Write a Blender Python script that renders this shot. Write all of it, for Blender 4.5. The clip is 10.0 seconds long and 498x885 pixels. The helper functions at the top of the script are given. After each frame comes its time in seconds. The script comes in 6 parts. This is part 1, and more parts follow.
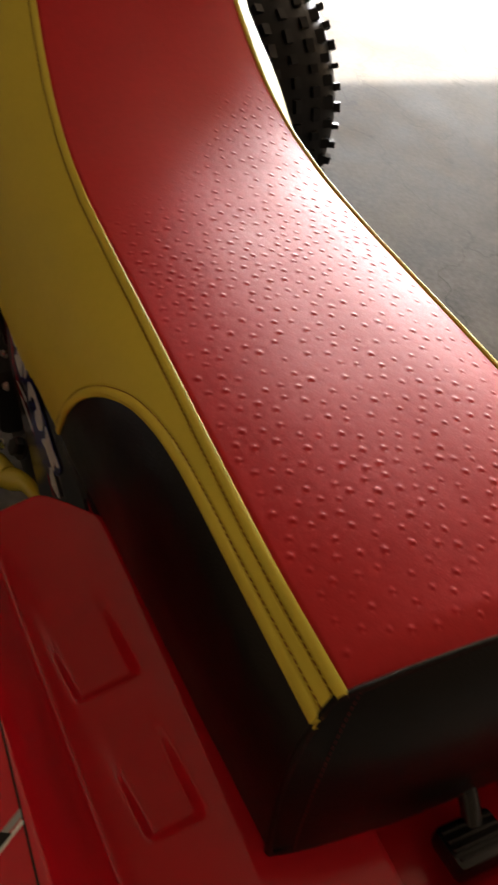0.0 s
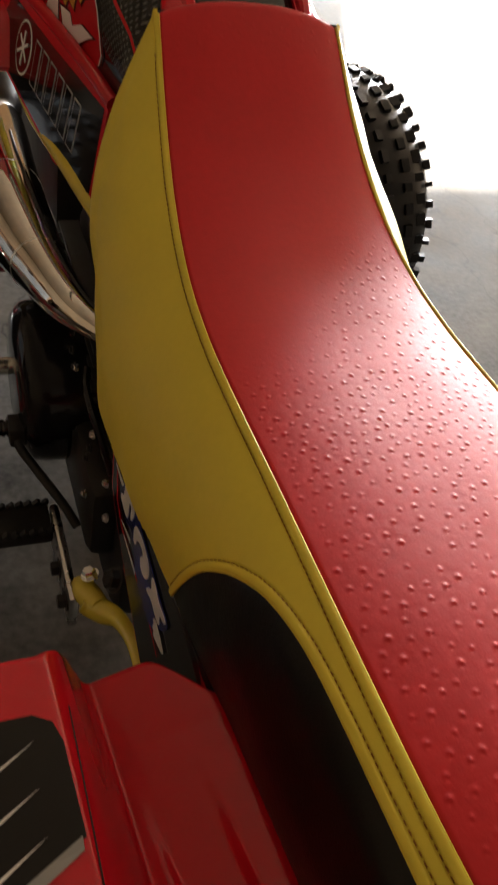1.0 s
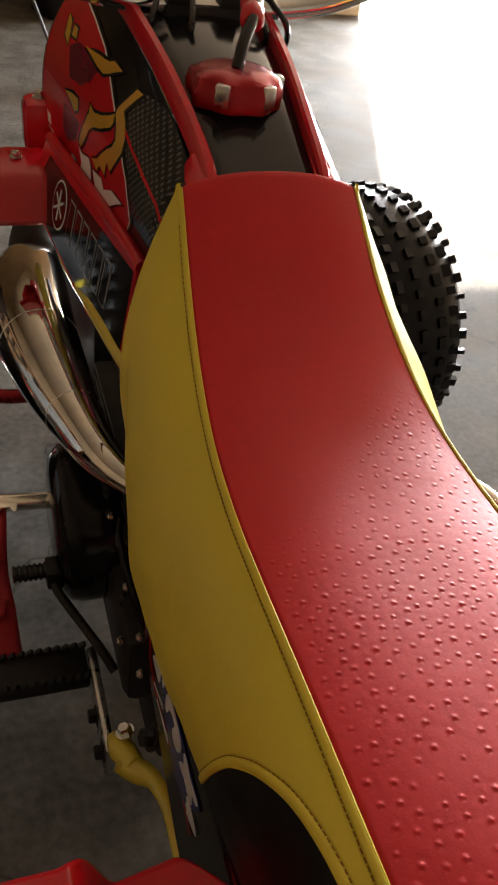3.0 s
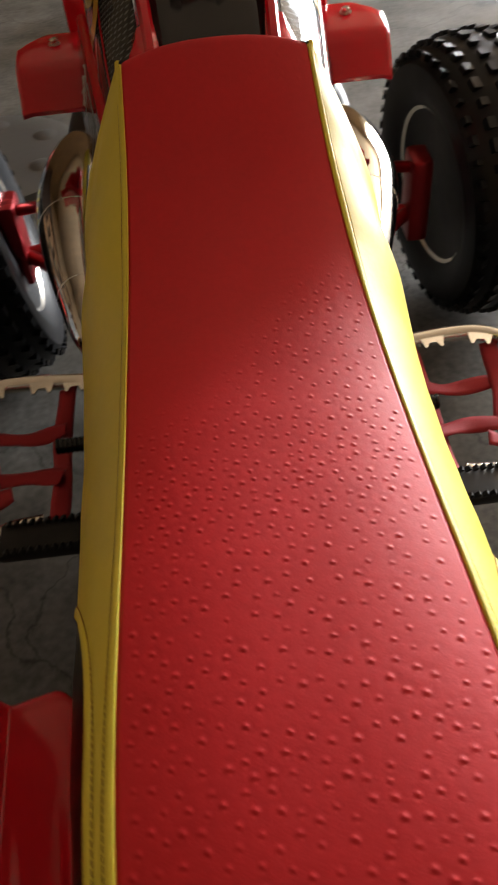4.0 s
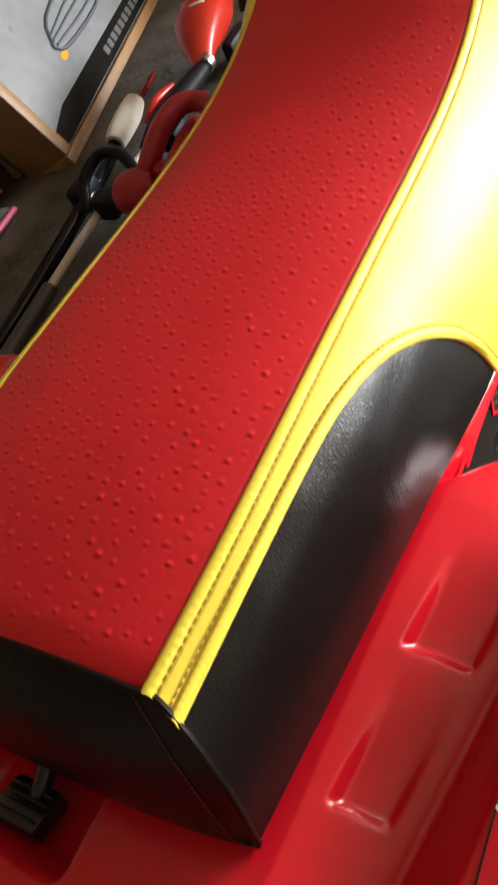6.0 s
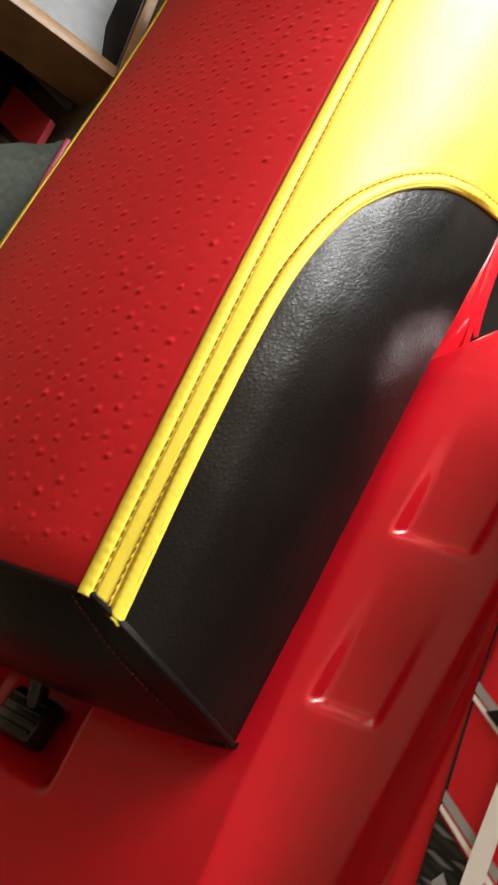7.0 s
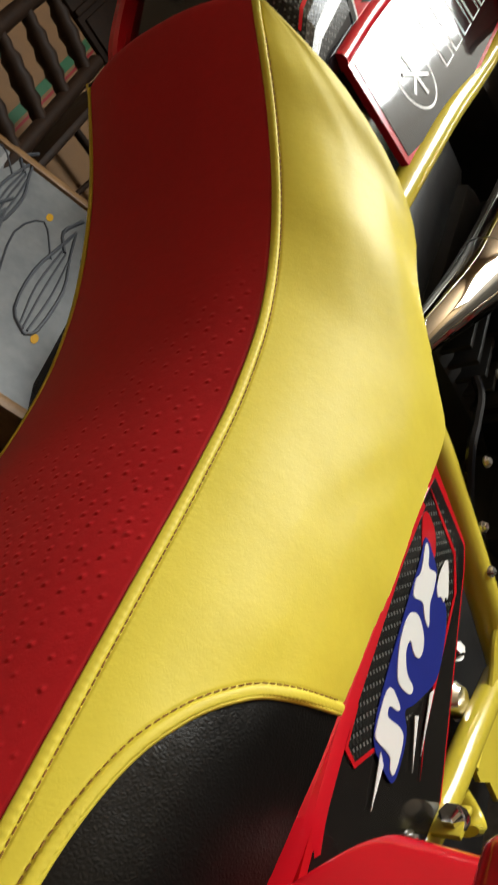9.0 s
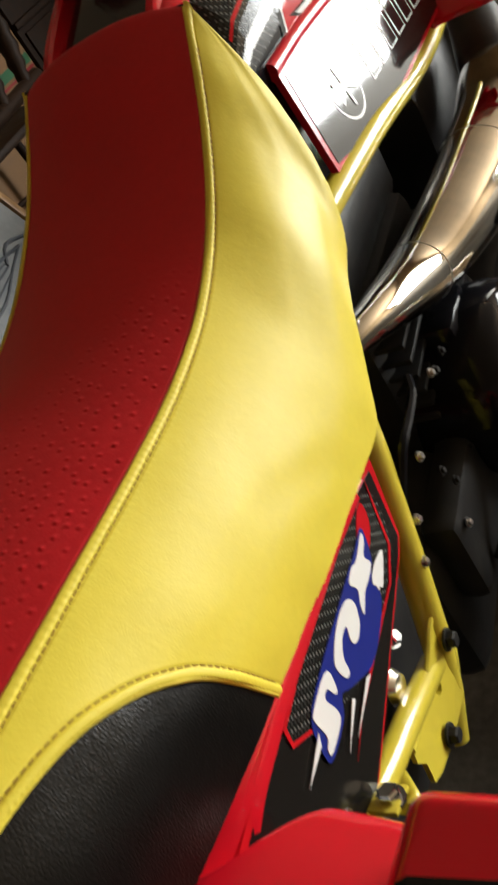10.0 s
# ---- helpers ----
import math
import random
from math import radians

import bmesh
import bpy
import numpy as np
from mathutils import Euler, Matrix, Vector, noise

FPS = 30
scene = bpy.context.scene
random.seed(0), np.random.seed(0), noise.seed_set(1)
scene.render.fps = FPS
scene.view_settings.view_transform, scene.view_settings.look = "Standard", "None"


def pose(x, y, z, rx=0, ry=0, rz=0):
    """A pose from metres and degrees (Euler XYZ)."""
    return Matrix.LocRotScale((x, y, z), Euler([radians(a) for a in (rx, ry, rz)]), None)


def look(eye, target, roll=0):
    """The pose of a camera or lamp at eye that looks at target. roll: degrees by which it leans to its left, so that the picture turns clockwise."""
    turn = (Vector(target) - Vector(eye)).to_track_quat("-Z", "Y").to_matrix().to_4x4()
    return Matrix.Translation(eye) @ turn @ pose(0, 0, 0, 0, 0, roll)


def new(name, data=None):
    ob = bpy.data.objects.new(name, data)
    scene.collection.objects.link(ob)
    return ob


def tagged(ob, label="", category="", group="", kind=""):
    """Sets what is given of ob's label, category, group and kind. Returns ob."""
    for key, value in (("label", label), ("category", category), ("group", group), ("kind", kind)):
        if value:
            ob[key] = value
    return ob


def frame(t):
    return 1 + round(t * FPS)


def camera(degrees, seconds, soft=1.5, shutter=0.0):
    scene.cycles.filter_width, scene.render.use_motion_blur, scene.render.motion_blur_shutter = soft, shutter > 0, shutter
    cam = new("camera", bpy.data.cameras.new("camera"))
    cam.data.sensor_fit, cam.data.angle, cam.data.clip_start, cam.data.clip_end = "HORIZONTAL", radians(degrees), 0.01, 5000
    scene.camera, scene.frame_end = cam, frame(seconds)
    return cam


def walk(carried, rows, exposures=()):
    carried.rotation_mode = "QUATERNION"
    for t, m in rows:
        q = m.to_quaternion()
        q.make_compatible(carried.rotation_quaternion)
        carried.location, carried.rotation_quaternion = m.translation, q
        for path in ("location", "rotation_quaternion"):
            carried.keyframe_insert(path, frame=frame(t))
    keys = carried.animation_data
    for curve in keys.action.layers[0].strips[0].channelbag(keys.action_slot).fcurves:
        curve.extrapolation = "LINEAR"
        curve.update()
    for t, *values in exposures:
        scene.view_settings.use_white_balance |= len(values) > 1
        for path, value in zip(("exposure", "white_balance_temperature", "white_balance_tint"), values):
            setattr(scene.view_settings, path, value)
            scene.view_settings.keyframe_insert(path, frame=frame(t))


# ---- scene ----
import functools

cam = camera(33.5, 10.0, soft=2.0, shutter=0.4)
PATH = [
    (0, (-0.261, -0.102, 1.074), (0.523, 0.998, -0.401), 16.6),
    (0.5, (-0.284, -0.066, 1.081), (0.426, 1.121, -0.364), 15.1),
    (1, (-0.288, -0.024, 1.09), (0.404, 1.252, -0.286), 14.5),
    (1.5, (-0.292, -0.003, 1.104), (0.383, 1.368, -0.186), 13.2),
    (2, (-0.292, 0.016, 1.111), (0.351, 1.484, -0.085), 11.8),
    (2.2, (-0.292, 0.016, 1.114), (0.353, 1.491, -0.072), 11.8),
    (3.3, (-0.232, 0.018, 1.142), (0.294, 1.432, -0.17), 6.5),
    (3.5, (-0.195, 0.005, 1.139), (0.239, 1.399, -0.227), 4.4),
    (4, (-0.027, -0.045, 1.155), (0.019, 1.306, -0.318), -5.4),
    (4.5, (0.08, -0.092, 1.167), (-0.238, 1.213, -0.315), -13.9),
    (4.9, (0.104, -0.113, 1.152), (-0.292, 1.147, -0.35), -15.7),
    (5, (0.105, -0.117, 1.149), (-0.287, 1.137, -0.359), -14.2),
    (5.5, (0.26, -0.056, 1.091), (-0.689, 0.945, -0.358), -28.9),
    (5.7, (0.294, -0.048, 1.07), (-0.742, 0.883, -0.365), -30.8),
    (6.8, (0.341, -0.025, 0.969), (-0.914, 0.56, -0.475), -48.0),
    (7, (0.353, -0.02, 0.966), (-0.923, 0.574, -0.456), -48.7),
    (7.5, (0.371, 0.037, 0.958), (-0.924, 0.734, -0.398), -47.2),
    (8, (0.371, 0.078, 0.956), (-0.94, 0.947, -0.279), -43.7),
    (8.5, (0.37, 0.112, 0.956), (-0.874, 1.166, -0.202), -39.9),
    (9, (0.378, 0.114, 0.953), (-0.792, 1.33, -0.12), -37.3),
    (9.5, (0.372, 0.117, 0.967), (-0.734, 1.41, -0.084), -35.0),
    (10, (0.391, 0.099, 0.95), (-0.675, 1.373, -0.163), -36.2),
]
LIGHT = [(0, 2.6, 6700, 14), (0.5, 3.0, 6600, 14), (1, 2.98, 6600, 13), (2, 2.95, 6600, 13), (3.5, 2.8, 6600, 14), (4.5, 2.6, 6400, 12), (5.5, 2.9, 6450, 13), (7, 2.75, 6700, 12), (7.5, 2.3, 6800, 9), (8, 1.7, 7000, 8), (9, 1.65, 6850, 8), (10, 1.77, 6850, 9)]
walk(cam, [(t, look(eye, target, roll)) for t, eye, target, roll in PATH], LIGHT)

# ---- light ----
world = bpy.data.worlds.new("world")
scene.world = world
world.use_nodes = True
wn = world.node_tree
sky = wn.nodes.new("ShaderNodeTexSky")
sky.sky_type, sky.sun_disc = "NISHITA", False
sky.sun_elevation, sky.sun_rotation = radians(28), radians(21)
wn.links.new(sky.outputs[0], wn.nodes["Background"].inputs[0])
wn.nodes["Background"].inputs[1].default_value = 0.12
sun = new("sun", bpy.data.lights.new("sun", "SUN"))
sun.data.energy, sun.data.angle, sun.data.color = 4.5, radians(0.5), (1.0, 0.93, 0.82)
sun.matrix_world = look((3.19, 8.25, 4.73), (0, 0, 0))
# the sky's light in the opening of the garage door
door_light = new("door_light", bpy.data.lights.new("door_light", "AREA"))
door_light.data.shape, door_light.data.size, door_light.data.size_y = "RECTANGLE", 4.6, 2.05
door_light.data.energy, door_light.data.color = 225, (0.90, 0.96, 1.0)
door_light.matrix_world = look((4.6, 5.36, 1.06), (4.6, 0.0, 1.06))

# ---- materials ----
def material(name, color, rough=0.5, metal=0.0, spread=0.12, scale=6.0, fine=60.0, bump=0.15, fine_bump=0.1, coat=0.0, spec=0.5, second=None, per_object=0.0):
    """Base colour varied at two scales, roughness varied, and a fine relief."""
    m = bpy.data.materials.new(name)
    m.use_nodes = True
    t = m.node_tree
    b = t.nodes["Principled BSDF"]
    coord = t.nodes.new("ShaderNodeTexCoord")
    big = t.nodes.new("ShaderNodeTexNoise")
    big.inputs["Scale"].default_value, big.inputs["Detail"].default_value = scale, 5
    small = t.nodes.new("ShaderNodeTexNoise")
    small.inputs["Scale"].default_value, small.inputs["Detail"].default_value = fine, 3
    for n in (big, small):
        t.links.new(coord.outputs["Object"], n.inputs["Vector"])
    ramp = t.nodes.new("ShaderNodeValToRGB")
    ramp.color_ramp.elements[0].position, ramp.color_ramp.elements[1].position = 0.3, 0.7
    lo = [max(0.0, c * (1 - spread)) for c in color]
    hi = [min(1.0, c * (1 + spread)) for c in color] if second is None else second
    ramp.color_ramp.elements[0].color, ramp.color_ramp.elements[1].color = (*lo, 1), (*hi, 1)
    add = t.nodes.new("ShaderNodeMath")
    add.operation = "MULTIPLY_ADD"
    add.inputs[1].default_value = 0.35
    t.links.new(small.outputs["Fac"], add.inputs[0])
    half = t.nodes.new("ShaderNodeMath")
    half.operation, half.inputs[1].default_value = "MULTIPLY", 0.65
    t.links.new(big.outputs["Fac"], half.inputs[0])
    t.links.new(half.outputs[0], add.inputs[2])
    t.links.new(add.outputs[0], ramp.inputs["Fac"])
    t.links.new(ramp.outputs["Color"], b.inputs["Base Color"])
    ro = t.nodes.new("ShaderNodeMapRange")
    ro.inputs["To Min"].default_value, ro.inputs["To Max"].default_value = max(0.02, rough * 0.8), min(1.0, rough * 1.2)
    t.links.new(big.outputs["Fac"], ro.inputs["Value"])
    t.links.new(ro.outputs[0], b.inputs["Roughness"])
    b.inputs["Metallic"].default_value = metal
    b.inputs["Coat Weight"].default_value = coat
    b.inputs["Coat Roughness"].default_value = 0.05
    b.inputs["Specular IOR Level"].default_value = spec
    bp = t.nodes.new("ShaderNodeBump")
    bp.inputs["Strength"].default_value, bp.inputs["Distance"].default_value = bump, 0.002
    t.links.new(add.outputs[0], bp.inputs["Height"])
    bq = t.nodes.new("ShaderNodeBump")
    bq.inputs["Strength"].default_value, bq.inputs["Distance"].default_value = fine_bump, 0.0006
    t.links.new(small.outputs["Fac"], bq.inputs["Height"])
    t.links.new(bp.outputs[0], bq.inputs["Normal"])
    t.links.new(bq.outputs[0], b.inputs["Normal"])
    return m


def leather(name, color, rough, grain, strength, spread=0.1, wrinkle=0.25, spec=0.5, stretch=(1.0, 1.0, 1.0), wander=0.02):
    """Vinyl with a cell grain and soft long wrinkles."""
    m = material(name, color, rough, spread=spread, scale=9, fine=170, bump=0.05, fine_bump=0.1, spec=spec)
    t = m.node_tree
    b = t.nodes["Principled BSDF"]
    last = b.inputs["Normal"].links[0].from_socket
    coord = [n for n in t.nodes if n.type == "TEX_COORD"][0]
    v = t.nodes.new("ShaderNodeTexVoronoi")
    v.feature, v.inputs["Scale"].default_value = "DISTANCE_TO_EDGE", grain
    warp = t.nodes.new("ShaderNodeTexNoise")
    warp.inputs["Scale"].default_value, warp.inputs["Detail"].default_value = 26, 4
    mixv = t.nodes.new("ShaderNodeVectorMath")
    mixv.operation = "MULTIPLY_ADD"
    mixv.inputs[1].default_value = (wander, wander, wander)
    t.links.new(coord.outputs["Object"], warp.inputs["Vector"])
    t.links.new(warp.outputs["Color"], mixv.inputs[0])
    t.links.new(coord.outputs["Object"], mixv.inputs[2])
    pull = t.nodes.new("ShaderNodeVectorMath")
    pull.operation, pull.inputs[1].default_value = "MULTIPLY", stretch
    t.links.new(mixv.outputs[0], pull.inputs[0])
    t.links.new(pull.outputs[0], v.inputs["Vector"])
    g = t.nodes.new("ShaderNodeBump")
    g.inputs["Strength"].default_value, g.inputs["Distance"].default_value = strength, 0.0006
    t.links.new(v.outputs["Distance"], g.inputs["Height"])
    t.links.new(last, g.inputs["Normal"])
    w = t.nodes.new("ShaderNodeBump")
    w.inputs["Strength"].default_value, w.inputs["Distance"].default_value = wrinkle, 0.004
    t.links.new(warp.outputs["Fac"], w.inputs["Height"])
    t.links.new(g.outputs[0], w.inputs["Normal"])
    t.links.new(w.outputs[0], b.inputs["Normal"])
    return m


RED_VINYL = leather("red_vinyl", (0.54, 0.009, 0.016), 0.53, 420, 0.10, wrinkle=0.06, spec=0.54)
RED_VINYL.node_tree.nodes["Principled BSDF"].inputs["Specular Tint"].default_value = (1.0, 0.72, 0.72, 1.0)
YELLOW_VINYL = leather("yellow_vinyl", (0.69, 0.565, 0.055), 0.49, 420, 0.10, spread=0.05, wrinkle=0.14, spec=0.36)
BLACK_VINYL = leather("black_vinyl", (0.004, 0.0036, 0.0033), 0.30, 560, 0.32, wrinkle=0.16, spec=0.22, stretch=(0.62, 1.0, 0.62), wander=0.011)
RED_THREAD = material("red_thread", (0.12, 0.012, 0.014), 0.8, fine=400)
THREAD = material("thread", (0.24, 0.11, 0.015), 0.8, fine=400)
RED_PLASTIC = material("red_plastic", (0.56, 0.008, 0.018), 0.17, spread=0.05, scale=12, bump=0.01, fine_bump=0.01, coat=0.0, spec=0.5)
RED_MATTE = material("red_matte", (0.27, 0.012, 0.018), 0.42, fine_bump=0.1)
BLOWER_RED = material("dull_red_plastic", (0.36, 0.012, 0.020), 0.5, spread=0.2, scale=16, fine_bump=0.12)
RED_METAL = material("red_metal", (0.30, 0.010, 0.015), 0.28, 0.6, fine_bump=0.03)
BLACK_PLASTIC = material("black_plastic", (0.008, 0.008, 0.009), 0.22, fine_bump=0.12, bump=0.03)
BLACK_GLOSS = material("black_gloss", (0.008, 0.008, 0.010), 0.09, bump=0.01, fine_bump=0.01, coat=0.0, spec=0.19)
TANK_GLOSS = material("tank_gloss", (0.010, 0.010, 0.012), 0.14, spread=0.3, scale=14, bump=0.02, fine_bump=0.02, spec=0.4)
BADGE_GLOSS = material("badge_gloss", (0.012, 0.011, 0.010), 0.07, bump=0.03, fine_bump=0.01, spec=0.7)
ENGINE = material("engine_black", (0.014, 0.014, 0.015), 0.42, second=(0.024, 0.023, 0.022), scale=22, fine_bump=0.3, spec=0.2)
STEEL = material("steel", (0.55, 0.53, 0.50), 0.28, 1.0, scale=40, fine_bump=0.1)
CHROME = material("chrome", (0.62, 0.61, 0.58), 0.06, 1.0, spread=0.25, scale=14, bump=0.03, fine_bump=0.01, second=(0.74, 0.68, 0.58))
BARE_CHROME = material("bare_chrome", (0.74, 0.74, 0.73), 0.09, 1.0, spread=0.06, bump=0.02, fine_bump=0.02)
ALLOY = material("polished_alloy", (0.82, 0.78, 0.70), 0.22, 1.0, spread=0.05, scale=30, fine_bump=0.05)
YELLOW_PAINT = material("yellow_paint", (0.62, 0.50, 0.05), 0.22, spread=0.08, scale=18, bump=0.03, fine_bump=0.06, coat=0.4)
TYRE = material("tyre_rubber", (0.005, 0.0055, 0.007), 0.40, spec=0.20, spread=0.4, scale=30, fine=300, fine_bump=0.35)
WEBBING = material("red_webbing", (0.34, 0.008, 0.016), 0.75, fine=500, fine_bump=0.5)
WHITE = material("white_print", (0.80, 0.80, 0.78), 0.25, spread=0.03, fine_bump=0.02)
BLUE = material("blue_print", (0.015, 0.025, 0.22), 0.2, spread=0.05, fine_bump=0.02)
GREY_PRINT = material("grey_print", (0.30, 0.30, 0.30), 0.3, fine_bump=0.02)
DARK_PRINT = material("dark_print", (0.010, 0.009, 0.008), 0.16, fine_bump=0.02, spec=0.24)
RED_PRINT = material("red_print", (0.50, 0.008, 0.014), 0.16, spread=0.04, fine_bump=0.02, spec=0.26)
WINE_PRINT = material("wine_print", (0.13, 0.004, 0.020), 0.2, spread=0.3, fine_bump=0.02, spec=0.26)
TOOL_BLACK = material("tool_black", (0.007, 0.007, 0.009), 0.5, fine_bump=0.15, spec=0.14)
GOLD_PRINT = material("gold_print", (0.55, 0.30, 0.03), 0.2, fine_bump=0.02)
LEMON = material("lemon_print", (0.75, 0.62, 0.02), 0.25, fine_bump=0.02)
WOOD = material("pine", (0.22, 0.115, 0.040), 0.5, spread=0.25, scale=14, fine=90, fine_bump=0.2)
DARK_WOOD = material("dark_wood", (0.022, 0.011, 0.006), 0.6, spec=0.15, spread=0.4, scale=20, fine_bump=0.15)
CARDBOARD = material("cardboard", (0.22, 0.12, 0.055), 0.8, spread=0.1, scale=8, fine=140, fine_bump=0.3)
BOX_PRINT = material("pale_box_print", (0.24, 0.245, 0.245), 0.3, second=(0.115, 0.125, 0.135), scale=6, fine=30, fine_bump=0.03)
DRAWING = material("drawing_ink", (0.05, 0.055, 0.065), 0.4, fine_bump=0.02)
GREEN_PRINT = material("green_print", (0.02, 0.12, 0.05), 0.5)
WHITE_FOAM = material("pale_grip", (0.55, 0.52, 0.45), 0.7, spread=0.15)
ORANGE = material("orange_red_plastic", (0.38, 0.020, 0.010), 0.25, fine_bump=0.05)
GREY_PLASTIC = material("grey_plastic", (0.055, 0.052, 0.047), 0.45, fine_bump=0.2)
PINK = material("pink_plastic", (0.55, 0.08, 0.16), 0.4)
GREEN_MAT = material("green_cloth", (0.016, 0.042, 0.028), 0.8, second=(0.085, 0.085, 0.07), scale=40)
WALL = material("painted_board", (0.27, 0.19, 0.11), 0.8, spread=0.2, scale=3, fine=40, fine_bump=0.3)
# the unseen rear wall is darkened to send less light onto the seat
LOW_BOUNCE_WALL = material("low_bounce_board", (0.13, 0.10, 0.07), 0.8, spread=0.3, scale=2, fine=40, fine_bump=0.3)
CEILING = material("ceiling_board", (0.41, 0.295, 0.185), 0.9, spread=0.1, scale=3)
DRIVE = material("driveway", (0.42, 0.40, 0.36), 0.85, spread=0.15, scale=2, fine=80, fine_bump=0.4)
TRIM_PAINT = material("cream_trim", (0.60, 0.50, 0.36), 0.6)
DARK_CLOTH = material("dark_cloth", (0.016, 0.016, 0.018), 0.9, spec=0.08)
TAUPE = material("taupe_cloth", (0.20, 0.18, 0.15), 0.9)


def carbon(name):
    """A printed weave: slanting rows of short pale dashes on black."""
    m = material(name, (0.02, 0.02, 0.02), 0.16, spec=0.25, fine_bump=0.01, bump=0.01)
    t = m.node_tree
    b = t.nodes["Principled BSDF"]
    c = t.nodes.new("ShaderNodeTexCoord")

    def calc(op, one, two):
        n = t.nodes.new("ShaderNodeMath")
        n.operation = op
        for k, v in enumerate((one, two)):
            if isinstance(v, (int, float)):
                n.inputs[k].default_value = v
            elif v is not None:
                t.links.new(v, n.inputs[k])
        return n.outputs[0]

    def along(direction):
        n = t.nodes.new("ShaderNodeVectorMath")
        n.operation, n.inputs[1].default_value = "DOT_PRODUCT", direction
        t.links.new(c.outputs["Object"], n.inputs[0])
        return n.outputs["Value"]

    row = calc("FRACT", calc("DIVIDE", along((0.0, 1.0, 0.93)), 0.0092), None)
    dash = calc("FRACT", calc("DIVIDE", along((0.35, 0.95, -0.60)), 0.0040), None)
    on = calc("MULTIPLY", calc("LESS_THAN", row, 0.34), calc("LESS_THAN", dash, 0.42))
    dim = calc("MULTIPLY", calc("GREATER_THAN", row, 0.5), calc("LESS_THAN", calc("FRACT", calc("ADD", dash, 0.5), None), 0.5))
    fac = calc("ADD", calc("MULTIPLY", on, 1.0), calc("MULTIPLY", dim, 0.10))
    mix = t.nodes.new("ShaderNodeMix")
    mix.data_type = "RGBA"
    mix.inputs[6].default_value, mix.inputs[7].default_value = (0.010, 0.010, 0.009, 1), (0.12, 0.12, 0.113, 1)
    t.links.new(fac, mix.inputs[0])
    t.links.new(mix.outputs[2], b.inputs["Base Color"])
    return m


CARBON = carbon("carbon_print")


def concrete():
    """Worn grey concrete with brown stains and fine cracks."""
    m = material("concrete", (0.045, 0.041, 0.034), 0.78, second=(0.165, 0.155, 0.136), scale=7.5, fine=70, bump=0.2, fine_bump=0.4, spec=0.12)
    t = m.node_tree
    b = t.nodes["Principled BSDF"]
    base = b.inputs["Base Color"].links[0].from_socket
    c = [n for n in t.nodes if n.type == "TEX_COORD"][0]
    stain = t.nodes.new("ShaderNodeTexNoise")
    stain.inputs["Scale"].default_value, stain.inputs["Detail"].default_value = 1.3, 6
    t.links.new(c.outputs["Object"], stain.inputs["Vector"])
    r = t.nodes.new("ShaderNodeValToRGB")
    r.color_ramp.elements[0].position, r.color_ramp.elements[1].position = 0.46, 0.62
    mix = t.nodes.new("ShaderNodeMix")
    mix.data_type, mix.blend_type = "RGBA", "MULTIPLY"
    mix.inputs["B"].default_value = (0.62, 0.54, 0.44, 1)
    t.links.new(stain.outputs["Fac"], r.inputs["Fac"])
    t.links.new(r.outputs["Color"], mix.inputs["Factor"])
    t.links.new(base, mix.inputs["A"])
    v = t.nodes.new("ShaderNodeTexVoronoi")
    v.feature, v.inputs["Scale"].default_value = "DISTANCE_TO_EDGE", 1.4
    w = t.nodes.new("ShaderNodeTexNoise")
    w.inputs["Scale"].default_value, w.inputs["Detail"].default_value = 5, 6
    vm = t.nodes.new("ShaderNodeVectorMath")
    vm.operation, vm.inputs[1].default_value = "MULTIPLY_ADD", (0.35, 0.35, 0.35)
    t.links.new(c.outputs["Object"], w.inputs["Vector"])
    t.links.new(w.outputs["Color"], vm.inputs[0])
    t.links.new(c.outputs["Object"], vm.inputs[2])
    t.links.new(vm.outputs[0], v.inputs["Vector"])
    cr = t.nodes.new("ShaderNodeValToRGB")
    cr.color_ramp.elements[0].position, cr.color_ramp.elements[1].position = 0.0, 0.006
    cr.color_ramp.elements[0].color = (0.35, 0.33, 0.30, 1)
    mix2 = t.nodes.new("ShaderNodeMix")
    mix2.data_type, mix2.blend_type = "RGBA", "MULTIPLY"
    mix2.inputs["Factor"].default_value = 0.8
    t.links.new(v.outputs["Distance"], cr.inputs["Fac"])
    t.links.new(mix.outputs["Result"], mix2.inputs["A"])
    t.links.new(cr.outputs["Color"], mix2.inputs["B"])
    t.links.new(mix2.outputs["Result"], b.inputs["Base Color"])
    return m


CONCRETE = concrete()


# ---- building blocks ----
def thing(name, label, category, at=(0, 0, 0), group=""):
    ob = new(name)
    ob.location = at
    ob.empty_display_size = 0.05
    return tagged(ob, label, category, group)


def part(name, bm, mats, parent=None, label="", smooth=True):
    """Links a bmesh, built in the parent's own space, as one mesh object."""
    me = bpy.data.meshes.new(name)
    bmesh.ops.recalc_face_normals(bm, faces=bm.faces)
    bm.to_mesh(me)
    bm.free()
    for m in mats if isinstance(mats, (list, tuple)) else [mats]:
        me.materials.append(m)
    if smooth:
        for p in me.polygons:
            p.use_smooth = True
        me.set_sharp_from_angle(angle=radians(38))
    ob = new(name, me)
    if parent is not None:
        ob.parent = parent
    if label:
        ob["label"] = label
    return ob


def structure(name, bm, mats, smooth=False):
    return tagged(part(name, bm, mats, smooth=smooth), kind="structure")


